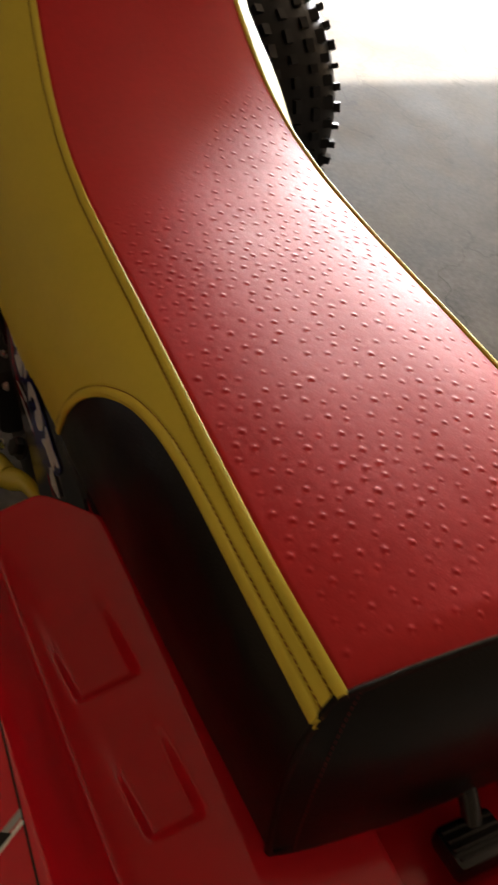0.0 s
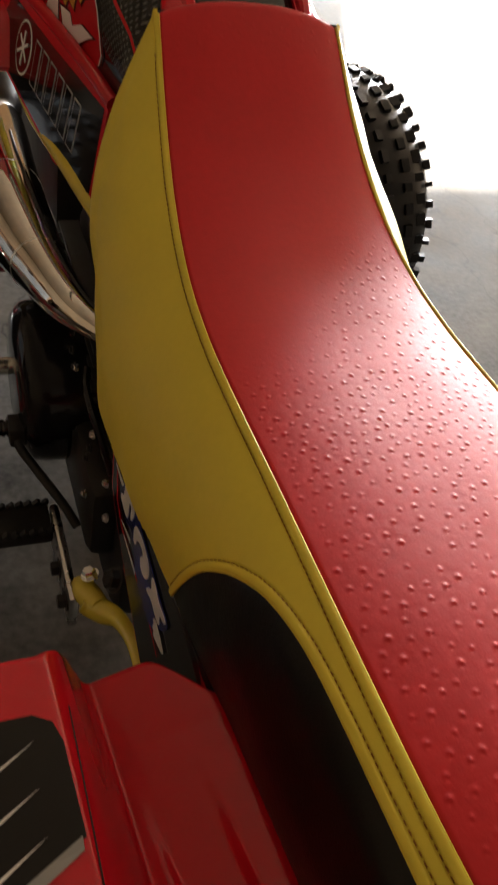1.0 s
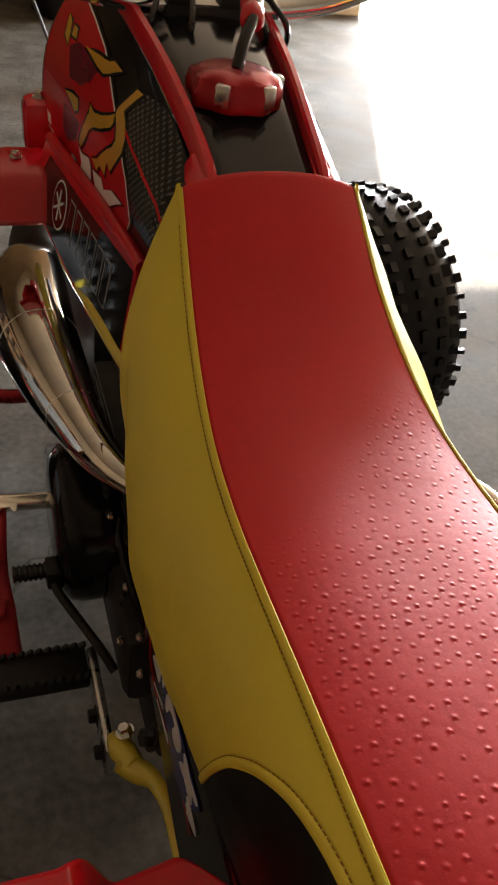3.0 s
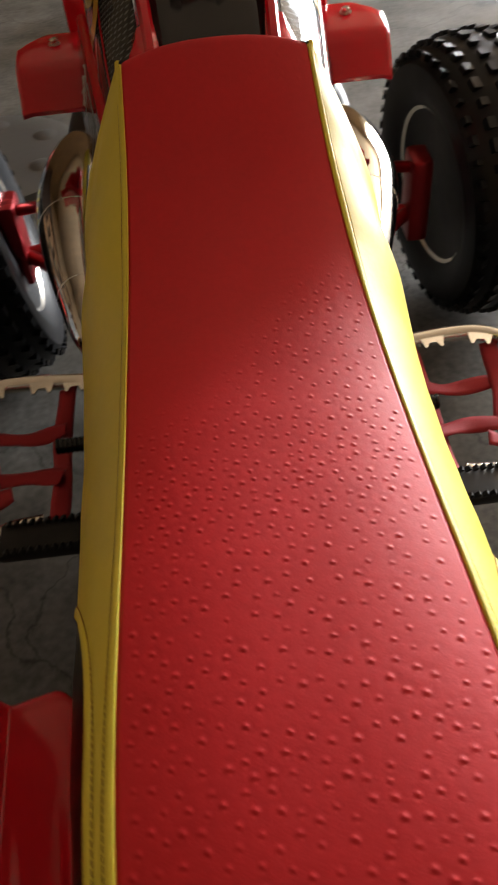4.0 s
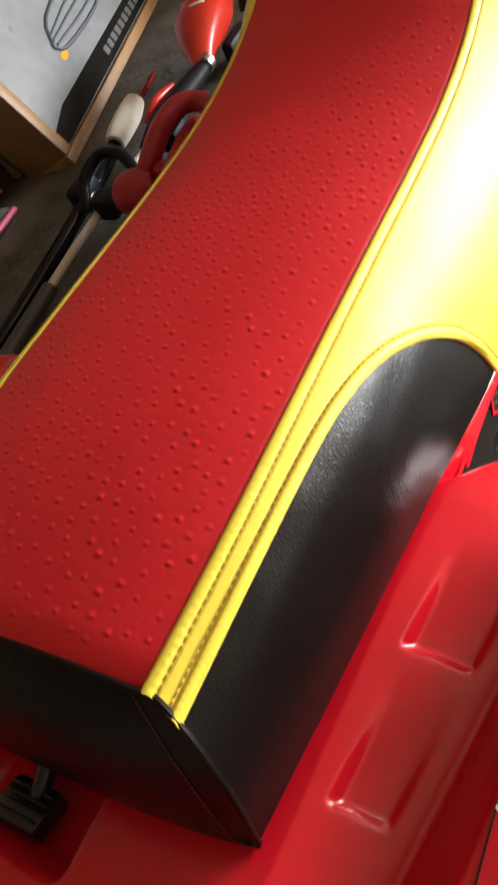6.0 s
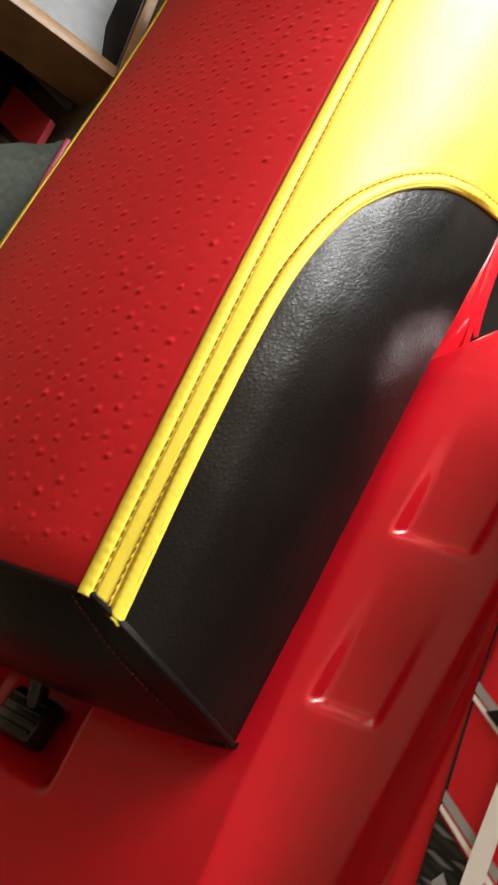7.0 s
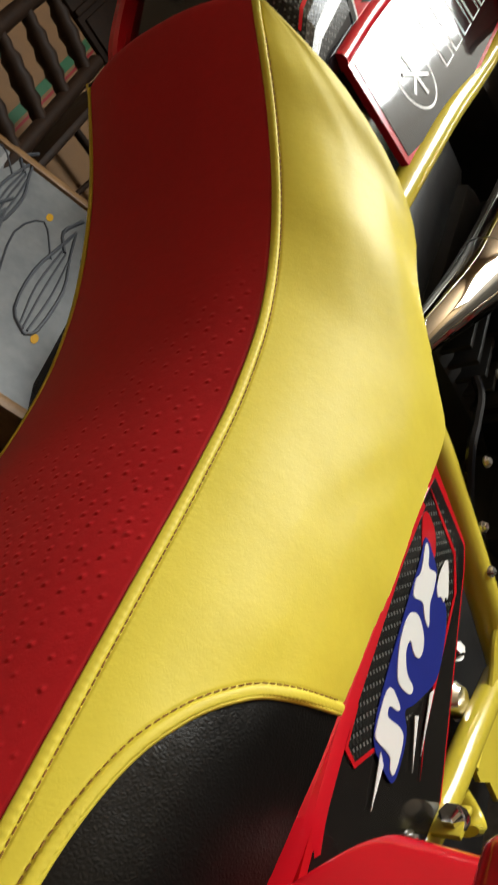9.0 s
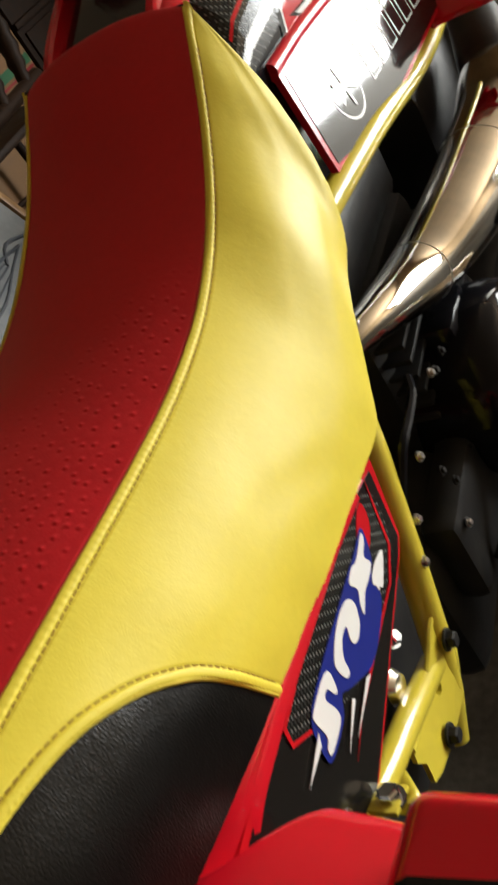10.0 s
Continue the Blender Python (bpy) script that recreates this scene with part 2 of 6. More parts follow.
def block(bm, lo, hi, bevel=0.0, m=None, index=0):
    """A box, bevelled, moved by m."""
    made = bmesh.ops.create_cube(bm, size=1.0)["verts"]
    for v in made:
        v.co = Vector([(a + b) / 2 + c * (b - a) for a, b, c in zip(lo, hi, v.co)])
    faces = {f for v in made for f in v.link_faces}
    if bevel:
        edges = {e for v in made for e in v.link_edges}
        out = bmesh.ops.bevel(bm, geom=list(edges), offset=bevel, segments=2, affect="EDGES", profile=0.5)
        made = list({v for f in out["faces"] for v in f.verts} | {v for v in made if v.is_valid})
        faces = {f for v in made for f in v.link_faces}
    if m is not None:
        bmesh.ops.transform(bm, matrix=m, verts=made)
    for f in faces:
        f.material_index = index
    return bm


def smooth_path(points, steps=8):
    """Catmull-Rom points through tuples of any length."""
    p = [np.array(q, float) for q in points]
    p = [2 * p[0] - p[1]] + p + [2 * p[-1] - p[-2]]
    out = []
    for i in range(1, len(p) - 2):
        a, b, c, d = p[i - 1 : i + 3]
        for k in range(steps):
            t = k / steps
            out.append(0.5 * (2 * b + (c - a) * t + (2 * a - 5 * b + 4 * c - d) * t * t + (3 * b - a - 3 * c + d) * t**3))
    return out + [p[-2]]


def tube(bm, points, radius=None, seg=14, steps=8, index=0, flat=1.0):
    """A round tube along a smoothed path; rows may end in a radius of their own."""
    path = smooth_path([(*q[:3], q[3] if len(q) > 3 else radius) for q in points], steps) if steps > 1 else [np.array((*q[:3], q[3] if len(q) > 3 else radius)) for q in points]
    rings, normal = [], None
    for i, q in enumerate(path):
        ahead = Vector(path[min(i + 1, len(path) - 1)][:3] - path[max(i - 1, 0)][:3]).normalized()
        if normal is None:
            normal = ahead.orthogonal().normalized()
        normal = (normal - ahead * normal.dot(ahead)).normalized()
        side = ahead.cross(normal)
        rings.append([bm.verts.new(Vector(q[:3]) + (normal * math.cos(a) + side * (flat * math.sin(a))) * float(q[3])) for a in np.linspace(0, 2 * math.pi, seg, endpoint=False)])
    for a, b in zip(rings, rings[1:]):
        for k in range(seg):
            bm.faces.new((a[k], a[(k + 1) % seg], b[(k + 1) % seg], b[k])).material_index = index
    bm.faces.new(rings[0]).material_index = index
    bm.faces.new(rings[-1]).material_index = index
    return bm


def lathe(bm, profile, seg=40, m=None, index=0, closed=False):
    """Turns (radius, along) rows round the local x axis."""
    rings = []
    for r, x in profile:
        rings.append([bm.verts.new((x, r * math.cos(a), r * math.sin(a))) for a in np.linspace(0, 2 * math.pi, seg, endpoint=False)])
    pairs = list(zip(rings, rings[1:])) + ([(rings[-1], rings[0])] if closed else [])
    for a, b in pairs:
        for k in range(seg):
            bm.faces.new((a[k], a[(k + 1) % seg], b[(k + 1) % seg], b[k])).material_index = index
    if not closed:
        bm.faces.new(rings[0]).material_index = index
        bm.faces.new(rings[-1]).material_index = index
    if m is not None:
        bmesh.ops.transform(bm, matrix=m, verts=[v for r in rings for v in r])
    return bm


def plate(bm, outline, thick, place, index=0):
    """A flat plate of some thickness from a 2D outline; place turns (u, v, height) into space."""
    lo = [bm.verts.new(place(u, v, 0.0)) for u, v in outline]
    hi = [bm.verts.new(place(u, v, thick)) for u, v in outline]
    n = len(outline)
    faces = [bm.faces.new(hi), bm.faces.new(lo[::-1])]
    faces += [bm.faces.new((lo[i], lo[(i + 1) % n], hi[(i + 1) % n], hi[i])) for i in range(n)]
    for f in faces:
        f.material_index = index
    return bm


def skin(bm, outline, place, cells=8):
    """A sheet that follows a curved surface: a 2D outline, cut into cells and laid on it by place(u, v)."""
    bm.faces.new([bm.verts.new((u, v, 0.0)) for u, v in outline])
    for axis in (0, 1):
        lo, hi = min(q[axis] for q in outline), max(q[axis] for q in outline)
        for k in range(1, cells):
            no = Vector((1, 0, 0)) if axis == 0 else Vector((0, 1, 0))
            bmesh.ops.bisect_plane(bm, geom=bm.verts[:] + bm.edges[:] + bm.faces[:], dist=1e-7, plane_co=no * (lo + (hi - lo) * k / cells), plane_no=no)
    bmesh.ops.triangulate(bm, faces=bm.faces[:])
    for v in bm.verts:
        v.co = place(v.co.x, v.co.y)
    return bm


def grid(bm, rows, index=0):
    """Quads over rows of points; returns the vertices."""
    vs = [[bm.verts.new(p) for p in row] for row in rows]
    for a, b in zip(vs, vs[1:]):
        for k in range(len(a) - 1):
            bm.faces.new((a[k], a[k + 1], b[k + 1], b[k])).material_index = index
    return vs


def bolt(bm, at, radius=0.006, m=None, along=(0, 0, 1)):
    turn = Vector(along).to_track_quat("X", "Z").to_matrix().to_4x4()
    lathe(bm, [(radius * 0.55, 0.0), (radius, 0.0005), (radius, radius * 0.9), (radius * 0.8, radius * 1.1)], 6, Matrix.Translation(at) @ turn)
    lathe(bm, [(radius * 1.35, -0.001), (radius * 1.35, 0.001)], 14, Matrix.Translation(at) @ turn)


def bolt_part(name, at, radius, along, mat, parent):
    bm = bmesh.new()
    bolt(bm, at, radius, along=along)
    return part(name, bm, mat, parent)


def ramp01(x):
    x = np.clip(x, 0, 1)
    return x * x * (3 - 2 * x)


# ---- the garage ----
X0, X1, Y0, Y1, TOP = -3.1, 7.4, -3.0, 5.5, 2.6
DOOR_L, DOOR_R, DOOR_H = 2.2, 7.0, 2.15
bm = bmesh.new()
block(bm, (-60, -60, -0.30), (60, 90, -0.02))
structure("ground", bm, DRIVE)
bm = bmesh.new()
block(bm, (X0 - 0.2, Y0 - 0.2, -0.15), (X1 + 0.2, Y1 + 0.1, 0.0))
structure("floor", bm, CONCRETE)
bm = bmesh.new()
block(bm, (X0 - 0.15, Y0, 0), (X0, Y1, TOP))
structure("wall_west", bm, WALL)
bm = bmesh.new()
block(bm, (X1, Y0, 0), (X1 + 0.15, Y1, TOP))
structure("wall_east", bm, WALL)
bm = bmesh.new()
block(bm, (X0 - 0.15, Y0 - 0.15, 0), (X1 + 0.15, Y0, TOP))
structure("wall_south", bm, LOW_BOUNCE_WALL)
bm = bmesh.new()
block(bm, (X0 - 0.15, Y1, 0), (DOOR_L, Y1 + 0.15, TOP))
block(bm, (DOOR_R, Y1, 0), (X1 + 0.15, Y1 + 0.15, TOP))
block(bm, (DOOR_L, Y1, DOOR_H), (DOOR_R, Y1 + 0.15, TOP))
structure("wall_north", bm, WALL)
bm = bmesh.new()
block(bm, (X0 - 0.15, Y0 - 0.15, TOP), (X1 + 0.15, Y1 + 0.15, TOP + 0.12))
structure("ceiling", bm, CEILING)
bm = bmesh.new()
block(bm, (DOOR_L - 0.10, Y1 - 0.03, 0), (DOOR_L + 0.10, Y1 + 0.17, DOOR_H + 0.09), 0.004)
block(bm, (DOOR_R - 0.10, Y1 - 0.03, 0), (DOOR_R + 0.02, Y1 + 0.17, DOOR_H + 0.09), 0.004)
block(bm, (DOOR_L + 0.10, Y1 - 0.03, DOOR_H - 0.02), (DOOR_R - 0.10, Y1 + 0.17, DOOR_H + 0.09), 0.004)
structure("trim", bm, TRIM_PAINT)

# ---- the quad bike ----
quad = thing("quad_bike", "red and yellow sport quad bike with a vinyl seat on concrete", "quad bike")

# the seat: lines of the upper seam and the lower edge, from the tail to the tank
SEAM_Y = np.linspace(0, 0.7, 11)
SEAM_X = np.array([0.0979, 0.1038, 0.105, 0.1041, 0.1028, 0.1019, 0.1009, 0.0983, 0.0935, 0.0881, 0.0833])
SEAM_Z = np.array([0.7403, 0.7433, 0.7418, 0.7374, 0.7321, 0.727, 0.7251, 0.7323, 0.755, 0.7952, 0.8528])
# (from 0.647 on the lower edge climbs to the pointed front tip)
LOW_Y = np.array([0, 0.15, 0.285, 0.36, 0.42, 0.48, 0.505, 0.54, 0.57, 0.60, 0.63, 0.647, 0.662, 0.686, 0.697, 0.70])
LOW_X = np.array([0.130, 0.142, 0.150, 0.154, 0.1555, 0.158, 0.1585, 0.153, 0.148, 0.1435, 0.1420, 0.1425, 0.136, 0.119, 0.102, 0.086])
LOW_Z = np.array([0.648, 0.630, 0.611, 0.603, 0.597, 0.589, 0.587, 0.613, 0.640, 0.652, 0.668, 0.700, 0.740, 0.784, 0.820, 0.849])
ARC_Y = np.array([0, 0.05, 0.09, 0.12, 0.15, 0.17, 0.19, 0.206, 0.216, 0.226, 0.242, 0.252, 0.262, 0.272, 0.280, 0.284])
ARC_F = np.array([0.25, 0.240, 0.233, 0.226, 0.225, 0.236, 0.263, 0.297, 0.328, 0.37, 0.455, 0.53, 0.625, 0.78, 0.93, 1.0])


def curve(xs, vs, x):
    """A smooth curve through knots."""
    m = np.gradient(vs, xs)
    x = np.clip(np.asarray(x, float), xs[0], xs[-1])
    i = np.clip(np.searchsorted(xs, x, side="right") - 1, 0, len(xs) - 2)
    h = xs[i + 1] - xs[i]
    u = (x - xs[i]) / h
    return (2 * u**3 - 3 * u**2 + 1) * vs[i] + (u**3 - 2 * u**2 + u) * h * m[i] + (-2 * u**3 + 3 * u**2) * vs[i + 1] + (u**3 - u**2) * h * m[i + 1]


def softened(xs, vs, n=281, reach=3):
    """The same knots joined by straight runs, their corners evened out over a centimetre."""
    v = np.interp(np.linspace(xs[0], xs[-1], n), xs, vs)
    for _ in range(2):
        v = np.convolve(np.pad(v, reach, mode="reflect", reflect_type="odd"), np.ones(2 * reach + 1) / (2 * reach + 1), mode="valid")
    return v


LOW_X, LOW_Z = softened(LOW_Y, LOW_X), softened(LOW_Y, LOW_Z)
LOW_Y = np.linspace(0, 0.70, 281)


def seat_side(y, f, puff=0.0):
    """A point of the right flank: f runs from the seam down to the lower edge."""
    y, f = np.broadcast_arrays(np.asarray(y, float), np.asarray(f, float))
    w, z = curve(SEAM_Y, SEAM_X, y), curve(SEAM_Y, SEAM_Z, y)
    bx, bz = curve(LOW_Y, LOW_X, y), curve(LOW_Y, LOW_Z, y)
    # boxy at the tail, a gently bowed slope further forward
    flat = ramp01((y - 0.06) / 0.30)
    bow = 0.030 - 0.006 * ramp01((y - 0.45) / 0.12) - 0.022 * ramp01((y - 0.62) / 0.07)
    run = np.hypot(bx - w, z - bz) + 1e-6
    cx = (bx + 0.006) * (1 - flat) + ((w + bx) / 2 + bow * (z - bz) / run) * flat
    cz = (z - 0.016) * (1 - flat) + ((z + bz) / 2 + bow * (bx - w) / run) * flat
    x = (1 - f) ** 2 * w + 2 * f * (1 - f) * cx + f * f * bx
    zz = (1 - f) ** 2 * z + 2 * f * (1 - f) * cz + f * f * bz
    swell = 0.0095 * np.exp(-(((y - 0.575) / 0.065) ** 2)) * np.clip(np.sin(math.pi * np.clip(f, 0, 1)), 0, 1) ** 0.7
    x, zz = x + swell, zz + 0.25 * swell
    dx, dz = 2 * (1 - f) * (cx - w) + 2 * f * (bx - cx), 2 * (1 - f) * (cz - z) + 2 * f * (bz - cz)
    n = np.hypot(dx, dz) + 1e-9
    # the tail slants: its lower corner reaches further back than the top
    back = 0.034 * np.clip((f - 0.05) / 0.95, 0, 1) ** 1.1 * np.clip(1 - y / 0.16, 0, 1) ** 1.3
    return np.stack([x - puff * dz / n, y - back, zz + puff * dx / n], -1)


def mesh_part(name, verts, faces, mat, parent, label=""):
    me = bpy.data.meshes.new(name)
    me.from_pydata([tuple(v) for v in verts], [], faces)
    me.polygons.foreach_set("use_smooth", [True] * len(me.polygons))
    me.materials.append(mat)
    ob = new(name, me)
    ob.parent = parent
    if label:
        ob["label"] = label
    return ob


def grid_faces(n, m, keep=None):
    i, j = np.meshgrid(np.arange(n - 1), np.arange(m - 1), indexing="ij")
    a = (i * m + j).ravel()
    q = np.stack([a, a + 1, a + m + 1, a + m], 1)
    return (q if keep is None else q[keep.ravel()]).tolist()


# red ostrich-grain top: quill bumps scattered at uneven spacing, thinning out towards the tank
rng = np.random.default_rng(7)
quills, cell = [], {}
for _ in range(26000):
    y = rng.uniform(0.012, 0.70)
    w = float(curve(SEAM_Y, SEAM_X, y)) - 0.008
    x = rng.uniform(-w, w)
    edge = 0.44 + 0.9 * (x + 0.02) + 0.02 * math.sin(40 * x)
    if y > edge and not (y > 0.672 and rng.random() < 0.25):
        continue
    band = 0.0105 - 0.0028 * math.exp(-(((y - 0.30 - 0.25 * x) / 0.05) ** 2)) - 0.0018 * math.exp(-(((y - 0.10) / 0.04) ** 2))
    gap = band * rng.uniform(0.88, 1.15)
    key = (int(x / 0.012), int(y / 0.012))
    near = [q for a in (-1, 0, 1) for b in (-1, 0, 1) for q in cell.get((key[0] + a, key[1] + b), ())]
    if all((q[0] - x) ** 2 + (q[1] - y) ** 2 > gap * gap for q in near):
        fade = float(ramp01((edge - y) / 0.09 + 0.25)) if y < 0.66 else 0.4
        quills.append((x, y, rng.uniform(0.55, 1.15) * fade, rng.uniform(0.0011, 0.0017)))
        cell.setdefault(key, []).append((x, y))
NX, NY = 271, 960
ys = np.linspace(0.0, 0.7, NY - 12)
ys = np.r_[ys, 0.7 + np.linspace(0.001, 0.020, 12)]
us = np.linspace(-1, 1, NX)
U, Yg = np.meshgrid(us, ys)
Wg, Zg = curve(SEAM_Y, SEAM_X, Yg), curve(SEAM_Y, SEAM_Z, Yg)
Xg = U * Wg
Zg = Zg + 0.0105 * (1 - np.abs(U) ** 2.6) * (1 - 0.35 * ramp01((Yg - 0.5) / 0.2)) - 0.0016 * ramp01((np.abs(U) - 0.965) / 0.035)
Zg = Zg + 0.0075 * (1 - np.abs(U) ** 2.2) * ramp01((Yg - 0.59) / 0.10)
Zg = Zg - 0.034 * np.clip((Yg - 0.694) / 0.026, 0, 1) ** 2 - 0.004 * np.clip((0.02 - Yg) / 0.02, 0, 1) ** 2
bump = np.zeros_like(Zg)
for x, y, s, r in quills:
    j0, j1 = np.searchsorted(ys, (y - 0.006, y + 0.006))
    wq = float(curve(SEAM_Y, SEAM_X, y))
    i0, i1 = np.searchsorted(us, ((x - 0.006) / wq, (x + 0.006) / wq))
    dx, dy = Xg[j0:j1, i0:i1] - x, Yg[j0:j1, i0:i1] - y
    a = rng.uniform(-0.5, 0.5)
    ox, oy = 0.0019 * math.sin(a), -0.0019 * math.cos(a)
    bump[j0:j1, i0:i1] += 0.82 * s * (0.00085 * np.exp(-(dx**2 + dy**2) / r**2) - 0.00055 * np.exp(-((dx - ox) ** 2 + (dy - oy) ** 2) / (0.55 * r) ** 2) - 0.00018 * np.exp(-(dx**2 + dy**2) / (2.6 * r) ** 2))
Zg = Zg + bump
seat = mesh_part("seat", np.stack([Xg, Yg, Zg], -1).reshape(-1, 3), grid_faces(NY, NX), RED_VINYL, quad, "red ostrich-grain vinyl seat cover with raised quill bumps")

fs = np.linspace(0, 1, 211)
ysd = np.linspace(0, 0.7, 701)
FS, YS = np.meshgrid(fs, ysd)
arc_at = np.where(YS < ARC_Y[-1], curve(ARC_Y, ARC_F, YS), 9.0)
plain = seat_side(YS, FS)
to_seam = np.concatenate([np.zeros((len(ysd), 1)), np.cumsum(np.linalg.norm(np.diff(plain, axis=1), axis=2), 1)], 1)
ya = np.r_[np.linspace(0, 0.18, 50), np.linspace(0.183, 0.284, 90)]
arc_line = seat_side(ya, np.minimum(curve(ARC_Y, ARC_F, ya), 1.0))
to_arc = functools.reduce(np.minimum, (np.linalg.norm(plain - p, axis=2) for p in arc_line)) * np.where(FS < arc_at, 1, -1)


def fold(d):
    """A turned-over hem: a padded welt beside the seam and a groove at its stitches."""
    return 0.0017 * np.sqrt(np.clip(1 - ((d - 0.0024) / 0.0034) ** 2, 0, 1)) - 0.0007 * np.exp(-(((d - 0.0060) / 0.0008) ** 2))


slow = np.array([[noise.noise((y * 9, f * 3.0, 2.0)) + 0.5 * noise.noise((y * 26, f * 6.0, 7.0)) for f in fs[::10]] for y in ysd[::10]])
slow = np.kron(slow, np.ones((10, 10)))[: len(ysd), : len(fs)]
slow = np.pad(slow, ((0, len(ysd) - slow.shape[0]), (0, len(fs) - slow.shape[1])), mode="edge")
for _ in range(40):
    slow[1:-1, 1:-1] = (slow[:-2, 1:-1] + slow[2:, 1:-1] + slow[1:-1, :-2] + slow[1:-1, 2:]) / 4
pucker = 0.00014 * np.sin(YS * 2 * math.pi / 0.0047) * np.exp(-(((to_seam - 0.0045) / 0.0030) ** 2))
flank = seat_side(YS, FS, 0.0032 * slow * FS + fold(to_seam) + pucker + np.where(to_arc > 0, fold(to_arc), 0.0))
black = seat_side(YS, FS, (0.0016 * slow + 0.002 * np.clip(FS - arc_at, 0, 0.4)) * ramp01(YS / 0.07) - 0.0010)
mid_arc = (arc_at[:-1, :-1] + arc_at[1:, 1:]) / 2
mid_f = (FS[:-1, :-1] + FS[1:, 1:]) / 2
for s in (1, -1):
    mir = np.array([s, 1, 1])
    panel = mesh_part("side_panel", (flank * mir).reshape(-1, 3), grid_faces(len(ysd), len(fs), mid_f < mid_arc + 0.008), YELLOW_VINYL, seat, "smooth yellow vinyl side panel")
    mesh_part("rear_side_panel", (black * mir).reshape(-1, 3), grid_faces(len(ysd), len(fs), mid_f > mid_arc - 0.012), BLACK_VINYL, seat, "grained black vinyl rear side panel")
    yy = np.linspace(0.0, 0.698, 180)
    bm = bmesh.new()
    tube(bm, [tuple(p * mir) for p in seat_side(yy, 0.002, -0.0002)], 0.0011, 8, 1)
    part("upper_piping", bm, YELLOW_VINYL, seat)
    bm = bmesh.new()
    tube(bm, [tuple(p * mir) for p in seat_side(ya, np.minimum(curve(ARC_Y, ARC_F, ya), 1.0), -0.0002)], 0.0013, 8, 1)
    part("arc_piping", bm, YELLOW_VINYL, seat)
    # stitches beside both hems
    bm = bmesh.new()
    for line, count in ((0, 150), (1, 80)):
        if line == 0:
            yl = np.linspace(0.004, 0.68, 900)
            path = seat_side(yl, np.interp(yl, ysd, [np.interp(0.0060, row, fs) for row in to_seam]), 0.0003)
        else:
            reach = np.r_[0, np.cumsum(np.linalg.norm(np.diff(arc_line, axis=0), axis=1))]
            yl = np.interp(np.linspace(0, reach[-1], 640), reach, ya)
            fl = np.minimum(curve(ARC_Y, ARC_F, yl), 1.0)
            run = np.gradient(seat_side(yl, fl), axis=0)
            face = np.cross(np.array([0.0, 1.0, 0.0]), seat_side(yl, np.minimum(fl + 0.01, 1.0)) - seat_side(yl, np.minimum(fl + 0.01, 1.0) - 0.02))
            across = np.cross(run, face)
            across = across / np.linalg.norm(across, axis=1)[:, None]
            across = across * np.where(across[:, 2:3] * 0.6 + across[:, 1:2] < 0, -1, 1)
            aim = seat_side(yl, fl) + 0.0060 * across
            ff = np.linspace(0.02, 1, 500)
            path = np.array([seat_side(y, ff, 0.0003)[np.argmin(np.linalg.norm(seat_side(y, ff) - q, axis=1))] for y, q in zip(np.maximum(aim[:, 1], 0.0), aim)])
        step = len(path) // count
        for k in range(0, len(path) - step, step):
            a, b = path[k] * mir, path[k + int(step * 0.68)] * mir
            tube(bm, [tuple(a), tuple((a + b) / 2), tuple(b)], 0.00042, 5, 1)
    part("stitching", bm, THREAD, seat, "brown-yellow stitching")

# black back of the seat, bulging behind the tail, its welted edges meeting the side panels
bm = bmesh.new()
rows = []
fall = np.linspace(0, 1, 34)
edge_pts = seat_side(0.0, fall)
for f, e in zip(fall, edge_pts):
    row = []
    for u in np.linspace(-1, 1, 41):
        full = 1 - abs(u) ** 3.2
        y = 0.0008 + e[1] * (1 - full) - (0.036 * (1 - (1 - f) ** 2.2) + 0.006 * f + 0.005 * math.sin(math.pi * f)) * full
        z = e[2] + (0.0065 * (1 - abs(u) ** 2.6)) * (1 - f) - 0.002 - 0.006 * f * full
        row.append((u * e[0], y, z))
    rows.append(row)
grid(bm, rows)
last = rows[-1]
grid(bm, [last, [(x * 0.96, y + 0.012, z - 0.010) for x, y, z in last], [(x * 0.9, y + 0.035, z - 0.008) for x, y, z in last]])
back = part("back_panel", bm, BLACK_VINYL, seat, "black vinyl back of the seat")
for s in (1, -1):
    edge = [Vector(r[-1 if s > 0 else 0]) for r in rows]
    bm = bmesh.new()
    tube(bm, [tuple(e + Vector((s * 0.0004, 0.0004, 0.0010))) for e in edge[:-1]], 0.0019, 8, 1)
    part("back_seam", bm, BLACK_VINYL, seat)
    bm = bmesh.new()
    inset = [Vector(r[-3 if s > 0 else 2]) for r in rows]
    for p, q in zip(inset[1:-1], inset[2:]):
        tube(bm, [tuple(p + Vector((0, -0.0006, 0.0005))), tuple(p.lerp(q, 0.35) + Vector((0, -0.0006, 0.0005))), tuple(p.lerp(q, 0.62) + Vector((0, -0.0006, 0.0005)))], 0.0004, 5, 1)
    part("back_stitching", bm, RED_THREAD, seat, "dark red stitching")
bm = bmesh.new()
tube(bm, [(x, y - 0.0005, z + 0.0012) for x, y, z in rows[0]], 0.0018, 8, 1)
part("tail_seam", bm, BLACK_VINYL, seat)
# underside that closes the seat
bm = bmesh.new()
yl = np.linspace(0, 0.70, 30)
low = seat_side(yl, 1.0)
grid(bm, [[(-p[0] + 0.002, p[1], p[2] + 0.004), (0, p[1], p[2] + 0.012), (p[0] - 0.002, p[1], p[2] + 0.004)] for p in low])
part("seat_base", bm, BLACK_PLASTIC, seat)

